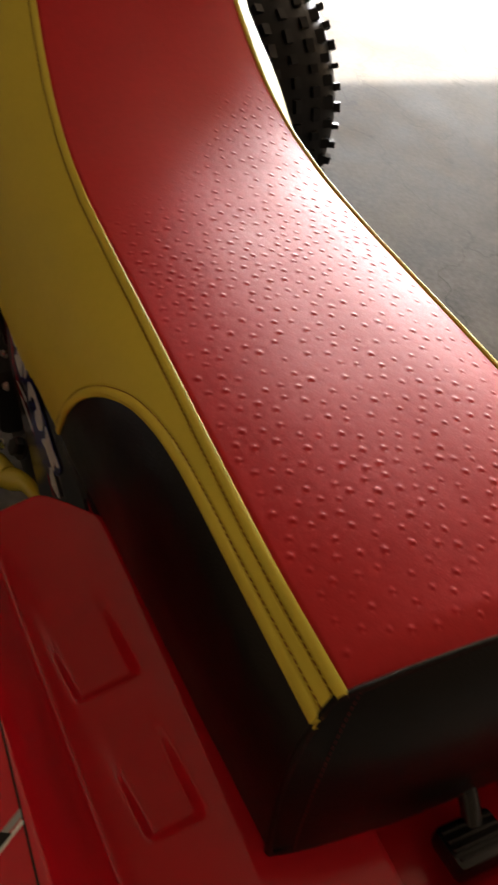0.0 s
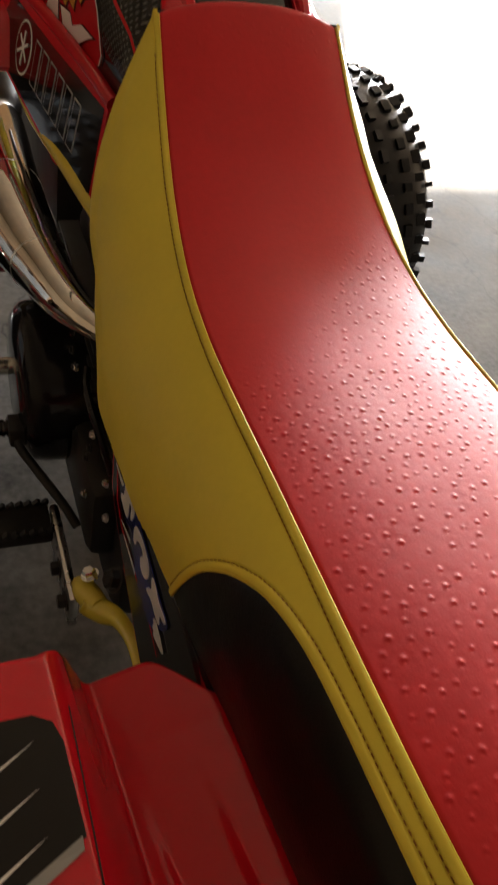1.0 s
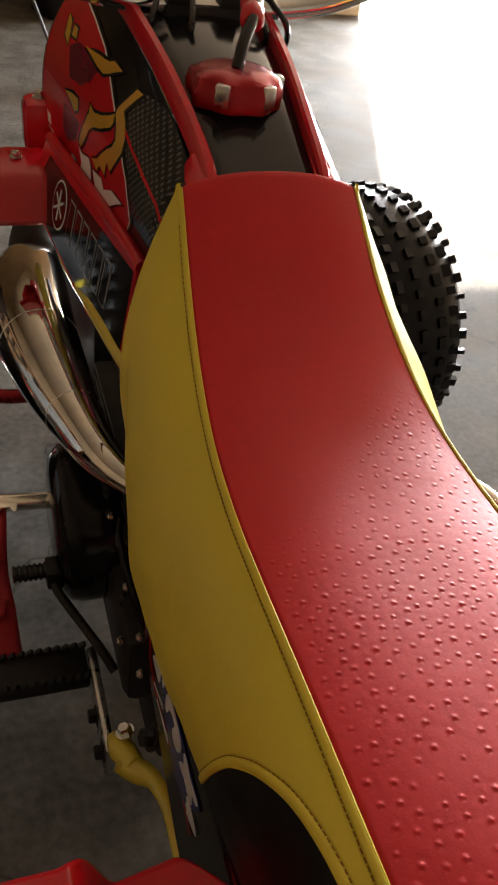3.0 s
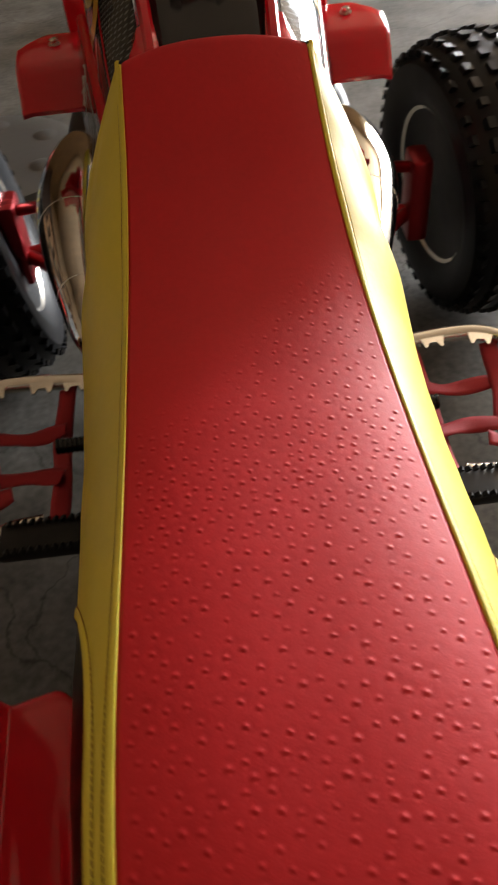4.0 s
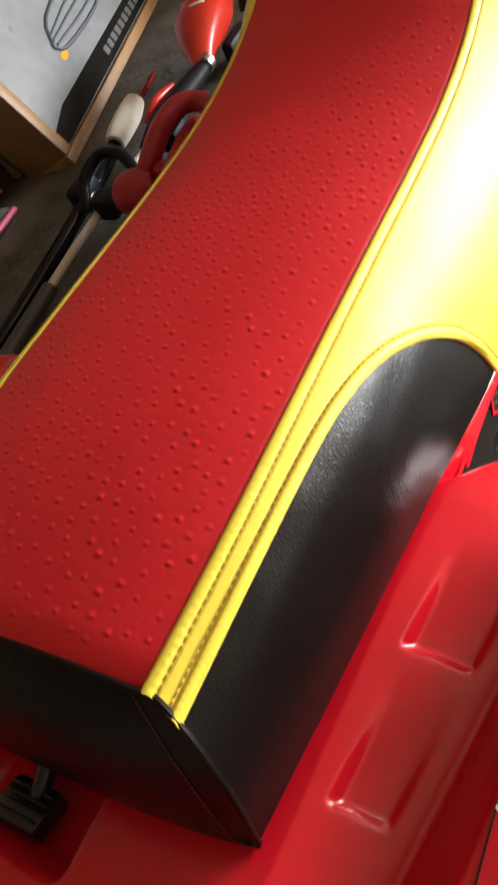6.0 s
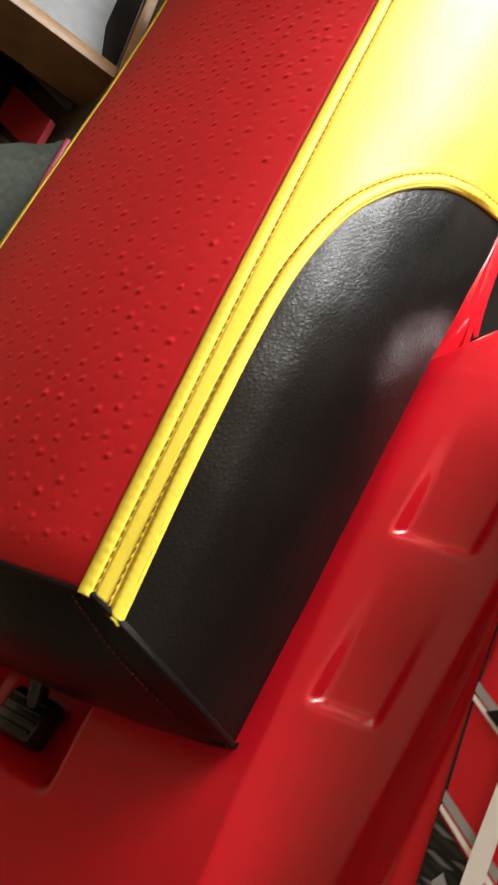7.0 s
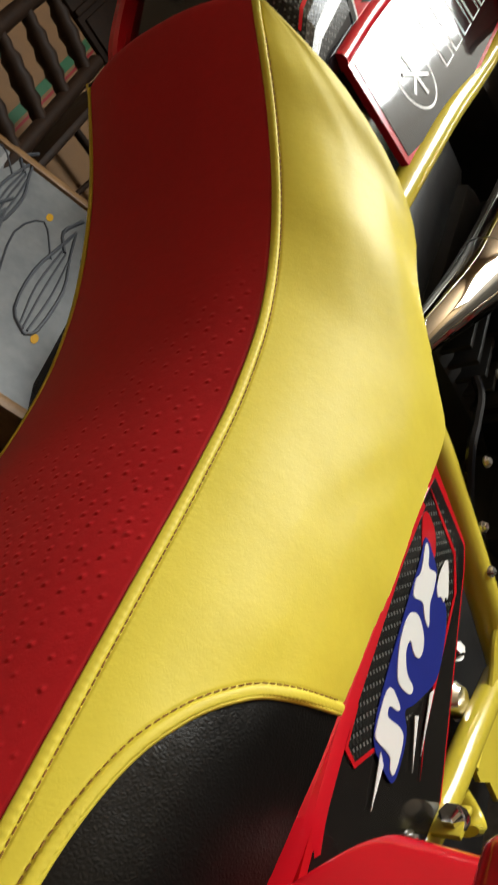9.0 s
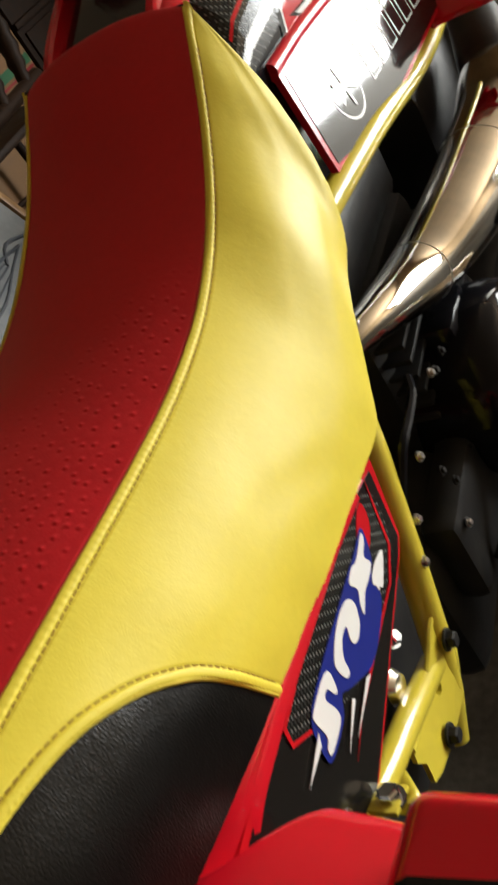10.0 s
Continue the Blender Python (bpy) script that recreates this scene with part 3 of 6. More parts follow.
# ---- rear fender ----
FX = np.array([0.060, 0.110, 0.135, 0.153, 0.172, 0.186, 0.194, 0.202, 0.213, 0.223, 0.234, 0.250, 0.275, 0.30, 0.33, 0.38, 0.44, 0.465, 0.475])
FZ = np.array([0.628, 0.630, 0.630, 0.621, 0.600, 0.578, 0.570, 0.578, 0.615, 0.640, 0.650, 0.654, 0.6545, 0.6545, 0.653, 0.642, 0.615, 0.585, 0.550])


def fender_z(x, y, s=1.0):
    """A pad beside the seat that falls to a groove, a wall and the outer flat; the groove runs outwards as it goes forward."""
    groove = np.maximum(0.172, 0.201 + np.where(s > 0, 0.14, 0.06) * (y - 0.077))
    u = np.clip((x - 0.138) / (groove - 0.138), 0, 1)
    inner = 1 - ramp01((x - groove - 0.002) / 0.026)
    z = 0.6275 - 0.026 * u**1.25 + 0.053 * ramp01((x - groove - 0.001) / 0.036) ** 0.85
    z = z - 0.135 * (np.minimum(y, 0.19) - 0.085) * inner * (1 - ramp01((-0.05 - y) / 0.15) * 0.6)
    z = z + np.where(x > 0.27, curve(FX, FZ, x) - 0.6545, 0.0)
    # two shallow recesses, each with a step at its rear that fades forward
    for y0, x0 in ((0.085, 0.151), (-0.004, 0.146)):
        x1 = max(0.172, 0.201 + 0.14 * (y0 - 0.077)) - 0.014
        x0y, x1y = x0 + 0.10 * (y - y0), x1 + 0.14 * (y - y0)
        within = ramp01((x - x0y) / 0.007) * (1 - ramp01((x - x1y + 0.004) / 0.008))
        z = z - 0.0058 * ramp01((y - y0) / 0.008) * (1 - ramp01((y - y0 - 0.012) / 0.070)) * within
        z = z - 0.0010 * np.exp(-(((y - y0 - 0.004) / 0.0030) ** 2)) * within
    front = fender_front(x, s)
    z = z - np.where(s > 0, 0.016, 0.006) * np.clip((y - 0.186) / 0.05, 0, 1) ** 1.4 * inner
    z = z - 0.045 * np.clip((y - front + 0.017) / 0.017, 0, 1) ** 2.4
    z = z - 0.10 * np.clip((-0.30 - y) / 0.10, 0, 1) ** 2
    return z


def fender_front(x, s=1.0):
    """The front edge: swept back beside the seat, straight across the pad, rounded back on the outer flat."""
    return np.where(s > 0, 0.249, 0.259) - 0.046 * (1 - ramp01((x - 0.128) / 0.050)) - np.where(s > 0, 0.016, 0.015) * ramp01((x - 0.222) / 0.03)


half = np.concatenate([np.linspace(0.132, 0.255, 90), np.linspace(0.26, 0.475, 40)])
xs = np.concatenate([-half[::-1], np.linspace(-0.13, 0.13, 81), half])
v = np.r_[np.linspace(0, 0.55, 60), np.linspace(0.5525, 1, 190)]
fr = fender_front(np.abs(xs), np.sign(xs))
Yf = -0.40 + (fr[None, :] + 0.40) * v[:, None]
Xf = np.repeat(xs[None, :], len(v), 0)
Zf = fender_z(np.maximum(np.abs(Xf), 0.06), Yf, np.sign(Xf))
Zf = Zf - 0.030 * ramp01((0.054 - np.abs(Xf + 0.018)) / 0.010) * ramp01((0.034 - np.abs(Yf + 0.054)) / 0.010)
fender = mesh_part("rear_fender", np.stack([Xf, Yf, Zf], -1).reshape(-1, 3), grid_faces(len(v), len(xs)), RED_PLASTIC, quad, "glossy red plastic rear fender with stepped pads")
solid = fender.modifiers.new("thickness", "SOLIDIFY")
solid.thickness, solid.offset = 0.004, -1.0
for s in (1, -1):
    # graphics on the outer flat
    def on_fender(u, w, h, s=s):
        u = u - 0.007 if s > 0 else u
        return Vector((s * u, w, float(fender_z(np.float64(u), np.float64(w), s)) + 0.0007 + h))

    def decal(name, outline, mat, lift=0.0, label="", s=s, fender=fender):
        bm = bmesh.new()
        skin(bm, outline, lambda u, w: on_fender(u, w, lift, s), 6)
        return part(name, bm, mat, fender, label, smooth=False)

    edge = [(0.243, 0.125), (0.243, 0.166), (0.248, 0.182), (0.262, 0.190), (0.33, 0.194), (0.33, 0.088), (0.29, 0.098)] if s > 0 else [(0.240, 0.125), (0.243, 0.177), (0.247, 0.189), (0.257, 0.195), (0.274, 0.195), (0.33, 0.192), (0.33, 0.088), (0.283, 0.105), (0.263, 0.114)]
    decal("fender_decal", edge, DARK_PRINT, 0.0, "black printed panel with pale slashes")
    for k in range(4):
        y = 0.180 - 0.025 * k
        decal("slash", [(0.258, y), (0.300, y - 0.024), (0.300, y - 0.0275), (0.280, y - 0.0145)], WHITE, 0.0004)
    decal("decal_edge", [(0.242, 0.126), (0.29, 0.100), (0.33, 0.090), (0.33, 0.083), (0.288, 0.093), (0.242, 0.119)], GREY_PRINT, 0.0005)
    cx, cy = (0.284, 0.073) if s < 0 else (0.262, 0.056)
    def star(r0, r1, cx=cx, cy=cy):
        return [(cx + (r0 if k % 2 == 0 else r1) * math.cos(math.pi + k * math.pi / 5), cy + (r0 if k % 2 == 0 else r1) * math.sin(math.pi + k * math.pi / 5)) for k in range(10)]
    if s < 0:
        decal("star_border", star(0.042, 0.0185), GREY_PRINT, 0.0)
        decal("star_outline", star(0.037, 0.0160), DARK_PRINT, 0.0004)
        decal("star", star(0.031, 0.0132), LEMON, 0.0008)
        for k in range(4):
            decal("print_bar", [(cx - 0.012 + 0.006 * k, cy - 0.006), (cx - 0.009 + 0.006 * k, cy - 0.006), (cx - 0.007 + 0.006 * k, cy + 0.006), (cx - 0.010 + 0.006 * k, cy + 0.006)], DARK_PRINT, 0.0012)
    else:
        decal("badge", [(cx + (0.0155 if k % 2 else 0.0115) * math.cos(k * math.pi / 6), cy + (0.0155 if k % 2 else 0.0115) * math.sin(k * math.pi / 6)) for k in range(12)], DARK_PRINT, 0.0)
        for dx, dy, w, h in ((-0.008, 0.001, 0.0022, 0.006), (-0.001, 0.003, 0.0022, 0.007), (0.006, 0.000, 0.0024, 0.006), (-0.004, -0.007, 0.005, 0.0016)):
            decal("badge_shape", [(cx + dx - w, cy + dy - h), (cx + dx + w, cy + dy - h), (cx + dx + w * 1.5, cy + dy + h), (cx + dx - w * 0.6, cy + dy + h)], LEMON, 0.0004)
    for y in (0.024, -0.017):
        decal("decal_edge", [(0.236, y + 0.002), (0.262, y - 0.016), (0.262, y - 0.020), (0.236, y - 0.002)], GREY_PRINT, 0.0)
        decal("decal_edge", [(0.236, y - 0.003), (0.262, y - 0.021), (0.262, y - 0.024), (0.236, y - 0.005)], WHITE, 0.0)
    decal("fender_decal", [(0.242, 0.016), (0.262, 0.002), (0.262, 0.026), (0.246, 0.018)], DARK_PRINT, 0.0002)
    decal("fender_decal", [(0.236, -0.023), (0.248, -0.032), (0.262, -0.042), (0.30, -0.07), (0.30, -0.13), (0.236, -0.13)], CARBON, 0.0002)
    for k in range(4):
        decal("print_bar", [(0.241, -0.045 - 0.018 * k), (0.244, -0.041 - 0.018 * k), (0.247, -0.045 - 0.018 * k), (0.246, -0.048 - 0.018 * k), (0.244, -0.046 - 0.018 * k), (0.242, -0.049 - 0.018 * k)], GREY_PRINT, 0.0008)
    decal("decal_stripe", [(0.246, -0.12), (0.253, -0.12), (0.262, 0.02), (0.256, 0.02), (0.2515, -0.03)], WHITE, 0.0010)
    bm = bmesh.new()
    lx = 0.229 if s > 0 else 0.236
    tube(bm, [(s * lx, y, float(fender_z(np.float64(lx), np.float64(y), s)) + 0.0002) for y in np.linspace(-0.30, 0.20, 40)], 0.0006, 5, 1)
    part("decal_line", bm, DARK_PRINT, fender)
# latch in the pocket behind the seat
LATCH = Matrix.Translation((-0.018, -0.064, 0.632)) @ Matrix.Rotation(radians(-18), 4, "X")
bm = bmesh.new()
block(bm, (-0.019, -0.014, -0.008), (0.019, 0.014, 0.008), 0.005, LATCH)
latch = part("seat_latch", bm, BLACK_PLASTIC, quad, "ribbed black plastic seat latch")
for k in range(4):
    bm = bmesh.new()
    block(bm, (-0.016, -0.0012, 0.0065), (0.016, 0.0012, 0.0088), 0.0008, LATCH @ Matrix.Translation((0, -0.008 + 0.0053 * k, 0)))
    part("latch_rib", bm, BLACK_PLASTIC, latch)
bm = bmesh.new()
tube(bm, [(-0.014, -0.056, 0.634), (-0.012, -0.046, 0.640), (-0.011, -0.030, 0.648)], 0.006, 10)
part("latch_cord", bm, BLACK_PLASTIC, latch)

# ---- side panels under the seat with printed graphics ----
for s in (1, -1):
    def on_panel(y, z, h, s=s):
        return Vector((s * (0.1405 + 0.02 * (0.56 - z) + h), y, z))

    bm = bmesh.new()
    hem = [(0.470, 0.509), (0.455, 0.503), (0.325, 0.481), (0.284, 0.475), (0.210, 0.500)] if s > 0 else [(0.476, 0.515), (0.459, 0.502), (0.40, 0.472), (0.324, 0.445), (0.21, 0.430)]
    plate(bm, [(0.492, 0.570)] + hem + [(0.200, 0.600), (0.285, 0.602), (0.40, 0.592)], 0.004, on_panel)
    side = part("under_seat_panel", bm, RED_PRINT, quad, "red-edged black and carbon-print side panel", smooth=False)

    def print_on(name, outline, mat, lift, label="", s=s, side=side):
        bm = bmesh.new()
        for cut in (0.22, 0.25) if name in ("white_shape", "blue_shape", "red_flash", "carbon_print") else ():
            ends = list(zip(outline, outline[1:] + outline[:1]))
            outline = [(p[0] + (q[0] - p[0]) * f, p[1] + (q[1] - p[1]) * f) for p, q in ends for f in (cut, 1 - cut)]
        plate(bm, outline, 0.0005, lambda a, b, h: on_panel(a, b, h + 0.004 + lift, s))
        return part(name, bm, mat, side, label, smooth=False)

    def turned(outline, s=s):
        """The prints run the other way on the left panel."""
        return outline if s > 0 else [(0.722 - a, b) for a, b in outline]

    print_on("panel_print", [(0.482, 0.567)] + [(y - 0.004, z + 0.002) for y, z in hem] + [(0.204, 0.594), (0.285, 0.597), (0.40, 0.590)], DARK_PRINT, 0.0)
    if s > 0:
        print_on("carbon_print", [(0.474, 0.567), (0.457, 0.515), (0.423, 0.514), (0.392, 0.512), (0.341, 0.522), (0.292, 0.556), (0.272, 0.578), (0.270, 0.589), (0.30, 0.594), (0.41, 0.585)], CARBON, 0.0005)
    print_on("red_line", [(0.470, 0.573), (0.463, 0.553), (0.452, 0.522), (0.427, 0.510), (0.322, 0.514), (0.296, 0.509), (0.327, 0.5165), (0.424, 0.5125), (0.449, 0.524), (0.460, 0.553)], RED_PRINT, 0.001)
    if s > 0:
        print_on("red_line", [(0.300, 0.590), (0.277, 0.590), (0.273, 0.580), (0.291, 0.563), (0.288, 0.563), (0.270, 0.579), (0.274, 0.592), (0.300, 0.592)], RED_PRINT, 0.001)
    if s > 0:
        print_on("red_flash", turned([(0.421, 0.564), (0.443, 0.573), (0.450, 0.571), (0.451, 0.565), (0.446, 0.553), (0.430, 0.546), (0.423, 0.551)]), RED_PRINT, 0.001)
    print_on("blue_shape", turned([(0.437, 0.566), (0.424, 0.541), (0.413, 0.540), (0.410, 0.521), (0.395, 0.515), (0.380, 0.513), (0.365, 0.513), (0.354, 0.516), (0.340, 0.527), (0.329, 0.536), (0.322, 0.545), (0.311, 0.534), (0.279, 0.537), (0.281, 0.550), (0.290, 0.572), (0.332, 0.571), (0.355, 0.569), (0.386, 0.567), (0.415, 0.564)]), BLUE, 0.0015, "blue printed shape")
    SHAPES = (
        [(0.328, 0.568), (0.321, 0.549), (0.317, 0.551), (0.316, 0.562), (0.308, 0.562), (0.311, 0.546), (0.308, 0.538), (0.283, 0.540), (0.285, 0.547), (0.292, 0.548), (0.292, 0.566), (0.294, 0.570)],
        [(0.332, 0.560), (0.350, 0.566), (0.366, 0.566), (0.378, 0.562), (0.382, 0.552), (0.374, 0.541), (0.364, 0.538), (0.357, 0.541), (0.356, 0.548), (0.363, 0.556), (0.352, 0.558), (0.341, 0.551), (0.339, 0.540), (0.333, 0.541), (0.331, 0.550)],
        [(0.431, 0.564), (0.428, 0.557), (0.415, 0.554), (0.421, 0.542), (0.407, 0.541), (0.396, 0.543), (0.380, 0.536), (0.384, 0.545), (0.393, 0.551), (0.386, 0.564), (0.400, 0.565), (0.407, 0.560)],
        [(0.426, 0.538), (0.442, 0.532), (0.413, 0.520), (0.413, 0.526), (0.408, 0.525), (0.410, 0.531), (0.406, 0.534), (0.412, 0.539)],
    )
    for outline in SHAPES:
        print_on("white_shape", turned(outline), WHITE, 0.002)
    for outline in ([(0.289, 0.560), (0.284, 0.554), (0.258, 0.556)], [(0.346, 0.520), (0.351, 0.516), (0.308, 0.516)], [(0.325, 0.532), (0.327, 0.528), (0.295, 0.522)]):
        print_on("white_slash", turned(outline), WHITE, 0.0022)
    bolt_part("panel_bolt", on_panel(0.262, 0.506, 0.0045), 0.005, (s, 0, 0), STEEL, side)
    # red flange between the seat and the panel
    # on the left a black strip is added to stop light showing through
    for name, y0, y1, mat in (("panel_flange", 0.452, 0.165, RED_PLASTIC),) if s > 0 else (("panel_flange", 0.452, 0.425, RED_PLASTIC), ("gap_filler", 0.424, 0.165, BLACK_PLASTIC)):
        bm = bmesh.new()
        rows = []
        for y in np.linspace(y0, y1, 30):
            lx, lz = float(curve(LOW_Y, LOW_X, y)), float(curve(LOW_Y, LOW_Z, y))
            top = float(np.interp(y, [-0.03, 0.05, 0.13, 0.20, 0.285, 0.40, 0.49], [0.638, 0.626, 0.611, 0.600, 0.599, 0.588, 0.572]))
            ox = 0.1405 + 0.02 * (0.56 - top) + 0.0055
            dive = float(ramp01((0.245 - y) / 0.075))
            rows.append([(s * (x - 0.006 * dive), y, z - 0.026 * dive) for x, z in ((lx - 0.008, lz + 0.006), (lx - 0.001, (lz + top) / 2 + 0.004), (ox - 0.001, top + 0.0035), (ox + 0.0008, top), (ox + 0.0005, top - 0.006))])
        grid(bm, rows)
        part(name, bm, mat, quad)

# ---- tank, rails and shrouds ----
RAIL = [(0.055, 0.690, 0.838), (0.055, 0.712, 0.863), (0.059, 0.78, 0.889), (0.066, 0.86, 0.912), (0.074, 0.96, 0.930), (0.080, 1.06, 0.938), (0.084, 1.18, 0.938)]
bm = bmesh.new()
rows = []
for q in smooth_path([(a - 0.004, b, c) for a, b, c in RAIL], 6):
    crown = 0.010 * float(ramp01((q[1] - 0.73) / 0.1))
    rows.append([(u * q[0], q[1], q[2] - 0.010 + crown * (1 - u * u) - 0.02 * max(0.0, abs(u) - 0.8)) for u in np.linspace(-1, 1, 25)])
rows = [[(x, 0.700, z - 0.06) for x, y, z in rows[0]], [(x, 0.702, z - 0.006) for x, y, z in rows[0]]] + rows
grid(bm, rows)
tank = part("fuel_tank", bm, TANK_GLOSS, quad, "black plastic fuel tank")
bm = bmesh.new()
prof = [(0.020, 0.0), (0.047, 0.0), (0.048, 0.016), (0.044, 0.026), (0.034, 0.030), (0.014, 0.031)]
place = Matrix.Translation((-0.007, 0.816, 0.889)) @ Matrix.Rotation(radians(-90), 4, "Y")
lathe(bm, prof, 48, place)
for v in bm.verts:
    d = v.co - Vector((-0.007, 0.816, v.co.z))
    if d.length > 0.040:
        v.co -= d * 0.10 * (0.5 + 0.5 * math.cos(8 * math.atan2(d.y, d.x)))
bm2 = bmesh.new()
block(bm2, (-0.074, 0.706, 0.60), (0.074, 1.12, 0.835), 0.02)
part("tank_body", bm2, BLACK_PLASTIC, tank)
cap = part("fuel_cap", bm, RED_METAL, tank, "red anodised fuel cap")
for k in range(4):
    a = radians(-120 + 60 * k)
    bm = bmesh.new()
    block(bm, (-0.007, -0.004, -0.010), (0.007, 0.006, 0.010), 0.002, Matrix.Translation((-0.007 + 0.043 * math.cos(a), 0.816 + 0.043 * math.sin(a), 0.905)) @ Matrix.Rotation(a - math.pi / 2, 4, "Z"))
    part("cap_block", bm, STEEL, tank)
bm = bmesh.new()
tube(bm, [(-0.005, 0.819, 0.918), (0.004, 0.832, 0.941), (0.022, 0.862, 0.961), (0.04, 0.92, 0.972)], 0.006, 10)
part("vent_hose", bm, BLACK_PLASTIC, tank)
bm = bmesh.new()
lathe(bm, [(0.009, 0), (0.012, 0.004), (0.012, 0.02), (0.010, 0.024), (0.012, 0.028), (0.012, 0.045), (0.007, 0.05)], 16, look((0.016, 0.85, 0.951), (0.036, 0.93, 0.981)) @ Matrix.Rotation(radians(90), 4, "Y"))
part("vent_valve", bm, RED_PLASTIC, tank)

for s in (1, -1):
    bm = bmesh.new()
    rows = []
    for q in smooth_path(RAIL, 6):
        rows.append([(s * (q[0] + a), q[1], q[2] + b) for a, b in ((-0.006, -0.014), (-0.0055, 0.000), (-0.003, 0.003), (0.003, 0.002), (0.0055, -0.002), (0.007, -0.018))])
    grid(bm, rows)
    rail = part("tank_rail", bm, RED_PLASTIC, quad, "red plastic rail beside the tank")
    bm = bmesh.new()
    grid(bm, [[(s * x, y, z) for x, z in ((0.046 + 0.001 * k, 0.852 + 0.0035 * k), (0.058, 0.854 + 0.0035 * k), (0.070 - 0.001 * k, 0.851 + 0.0035 * k), (0.079 - 0.002 * k, 0.842 + 0.0035 * k), (0.083 - 0.003 * k, 0.812))] for k, y in enumerate((0.698, 0.708, 0.718, 0.728, 0.738))])
    part("rail_lug", bm, RED_PLASTIC, quad)

    # upper shroud, a sloped sheet between the rail and the lower panel
    def upper(u, v, h=0.0, s=s):
        y = 0.722 + 0.46 * u
        r = np.array([np.interp(y, [p[1] for p in RAIL], [p[k] for p in RAIL]) for k in (0, 2)])
        b = np.array([0.113 + 0.115 * (y - 0.72) - 0.2 * (0.752 - 0.68), 0.752 - 0.01 * u])
        r = r + np.array([0.010, -0.012])
        q = b + (r - b) * v
        bulge = 0.022 * math.sin(math.pi * min(max(v, 0), 1))
        d = (r - b) / np.linalg.norm(r - b)
        return Vector((s * (q[0] + (bulge + h) * d[1]), y + 0.02 * v, q[1] - (bulge + h) * d[0] * 1.0 + 0.0))

    bm = bmesh.new()
    grid(bm, [[upper(u, v) for v in np.linspace(0, 1, 14)] for u in np.linspace(-0.09, 1, 33)])
    shroud = part("upper_shroud", bm, BLACK_GLOSS, quad, "glossy black upper shroud with red and gold graphics")

    def print_up(name, outline, mat, lift, label="", shroud=shroud, s=s):
        bm = bmesh.new()
        skin(bm, outline, lambda a, b: upper(a, b, 0.0007 + lift, s), 8)
        return part(name, bm, mat, shroud, label, smooth=False)

    print_up("carbon_print", [(-0.06, 0.30), (-0.06, 0.99), (0.05, 1.0), (0.15, 0.99), (0.25, 0.90), (0.26, 0.73), (0.21, 0.60), (0.14, 0.46), (0.11, 0.30)], CARBON, 0.0)
    side_line = [(0.67, 0.86), (0.61, 0.84), (0.52, 0.81), (0.42, 0.74), (0.32, 0.65), (0.21, 0.52), (0.16, 0.44), (0.13, 0.33), (0.12, 0.21), (0.15, 0.11), (0.19, 0.05)]
    print_up("dark_border", [(0.98, 0.008), (0.20, 0.008)] + [(u - 0.022, v + 0.022) for u, v in side_line[::-1]] + [(0.98, 0.96)], DARK_PRINT, 0.0002)
    print_up("tongue_outline", [(0.98, 0.012), (0.225, 0.012)] + [(u - 0.006, v + 0.008) for u, v in side_line[::-1]] + [(0.98, 0.94)], WHITE, 0.0003)
    print_up("red_tongue", [(0.98, 0.02), (0.23, 0.02)] + side_line[::-1] + [(0.98, 0.93)], RED_PRINT, 0.0004, "red printed tongue with gold shapes")
    print_up("red_stripe", [(0.24, 0.67), (0.17, 0.645), (0.07, 0.635), (-0.05, 0.64), (-0.05, 0.61), (0.08, 0.605), (0.17, 0.62), (0.24, 0.65)], RED_PRINT, 0.0006)
    # wine-dark fields on the red
    print_up("dark_field", [(0.75, 0.63), (0.69, 0.70), (0.61, 0.71), (0.49, 0.72), (0.51, 0.62), (0.57, 0.53), (0.68, 0.49)], WINE_PRINT, 0.0005)
    print_up("dark_field", [(0.71, 0.31), (0.63, 0.34), (0.54, 0.33), (0.58, 0.20), (0.68, 0.10), (0.73, 0.14)], WINE_PRINT, 0.0005)
    # gold arrow, sickle with a ragged tip, brow, jaw and small strokes, each on a dark rim
    arrow = [(0.64, 0.72), (0.56, 0.75), (0.49, 0.78), (0.46, 0.80), (0.44, 0.83), (0.38, 0.84), (0.43, 0.76), (0.46, 0.72), (0.51, 0.71)]
    sickle = [(0.25, 0.89), (0.28, 0.87), (0.29, 0.80), (0.31, 0.69), (0.31, 0.66), (0.28, 0.61), (0.26, 0.55), (0.27, 0.49), (0.30, 0.43), (0.33, 0.37), (0.37, 0.29), (0.42, 0.24), (0.38, 0.20), (0.35, 0.27), (0.31, 0.25), (0.29, 0.36), (0.26, 0.34), (0.23, 0.44), (0.21, 0.54), (0.22, 0.63), (0.25, 0.69), (0.28, 0.72)]
    brow = [(0.47, 0.52), (0.43, 0.51), (0.38, 0.55), (0.34, 0.60), (0.31, 0.65), (0.30, 0.60), (0.31, 0.56), (0.36, 0.49), (0.42, 0.43), (0.46, 0.43)]
    jaw = [(0.47, 0.46), (0.49, 0.38), (0.52, 0.30), (0.55, 0.21), (0.53, 0.20), (0.50, 0.25), (0.47, 0.32), (0.45, 0.38), (0.42, 0.43)]
    strokes = ([(0.70, 0.40), (0.62, 0.44), (0.57, 0.45), (0.56, 0.39), (0.59, 0.36), (0.63, 0.38)], [(0.87, 0.76), (0.82, 0.74), (0.79, 0.69), (0.77, 0.62), (0.83, 0.65)], [(0.78, 0.74), (0.74, 0.74), (0.72, 0.69), (0.77, 0.68)])
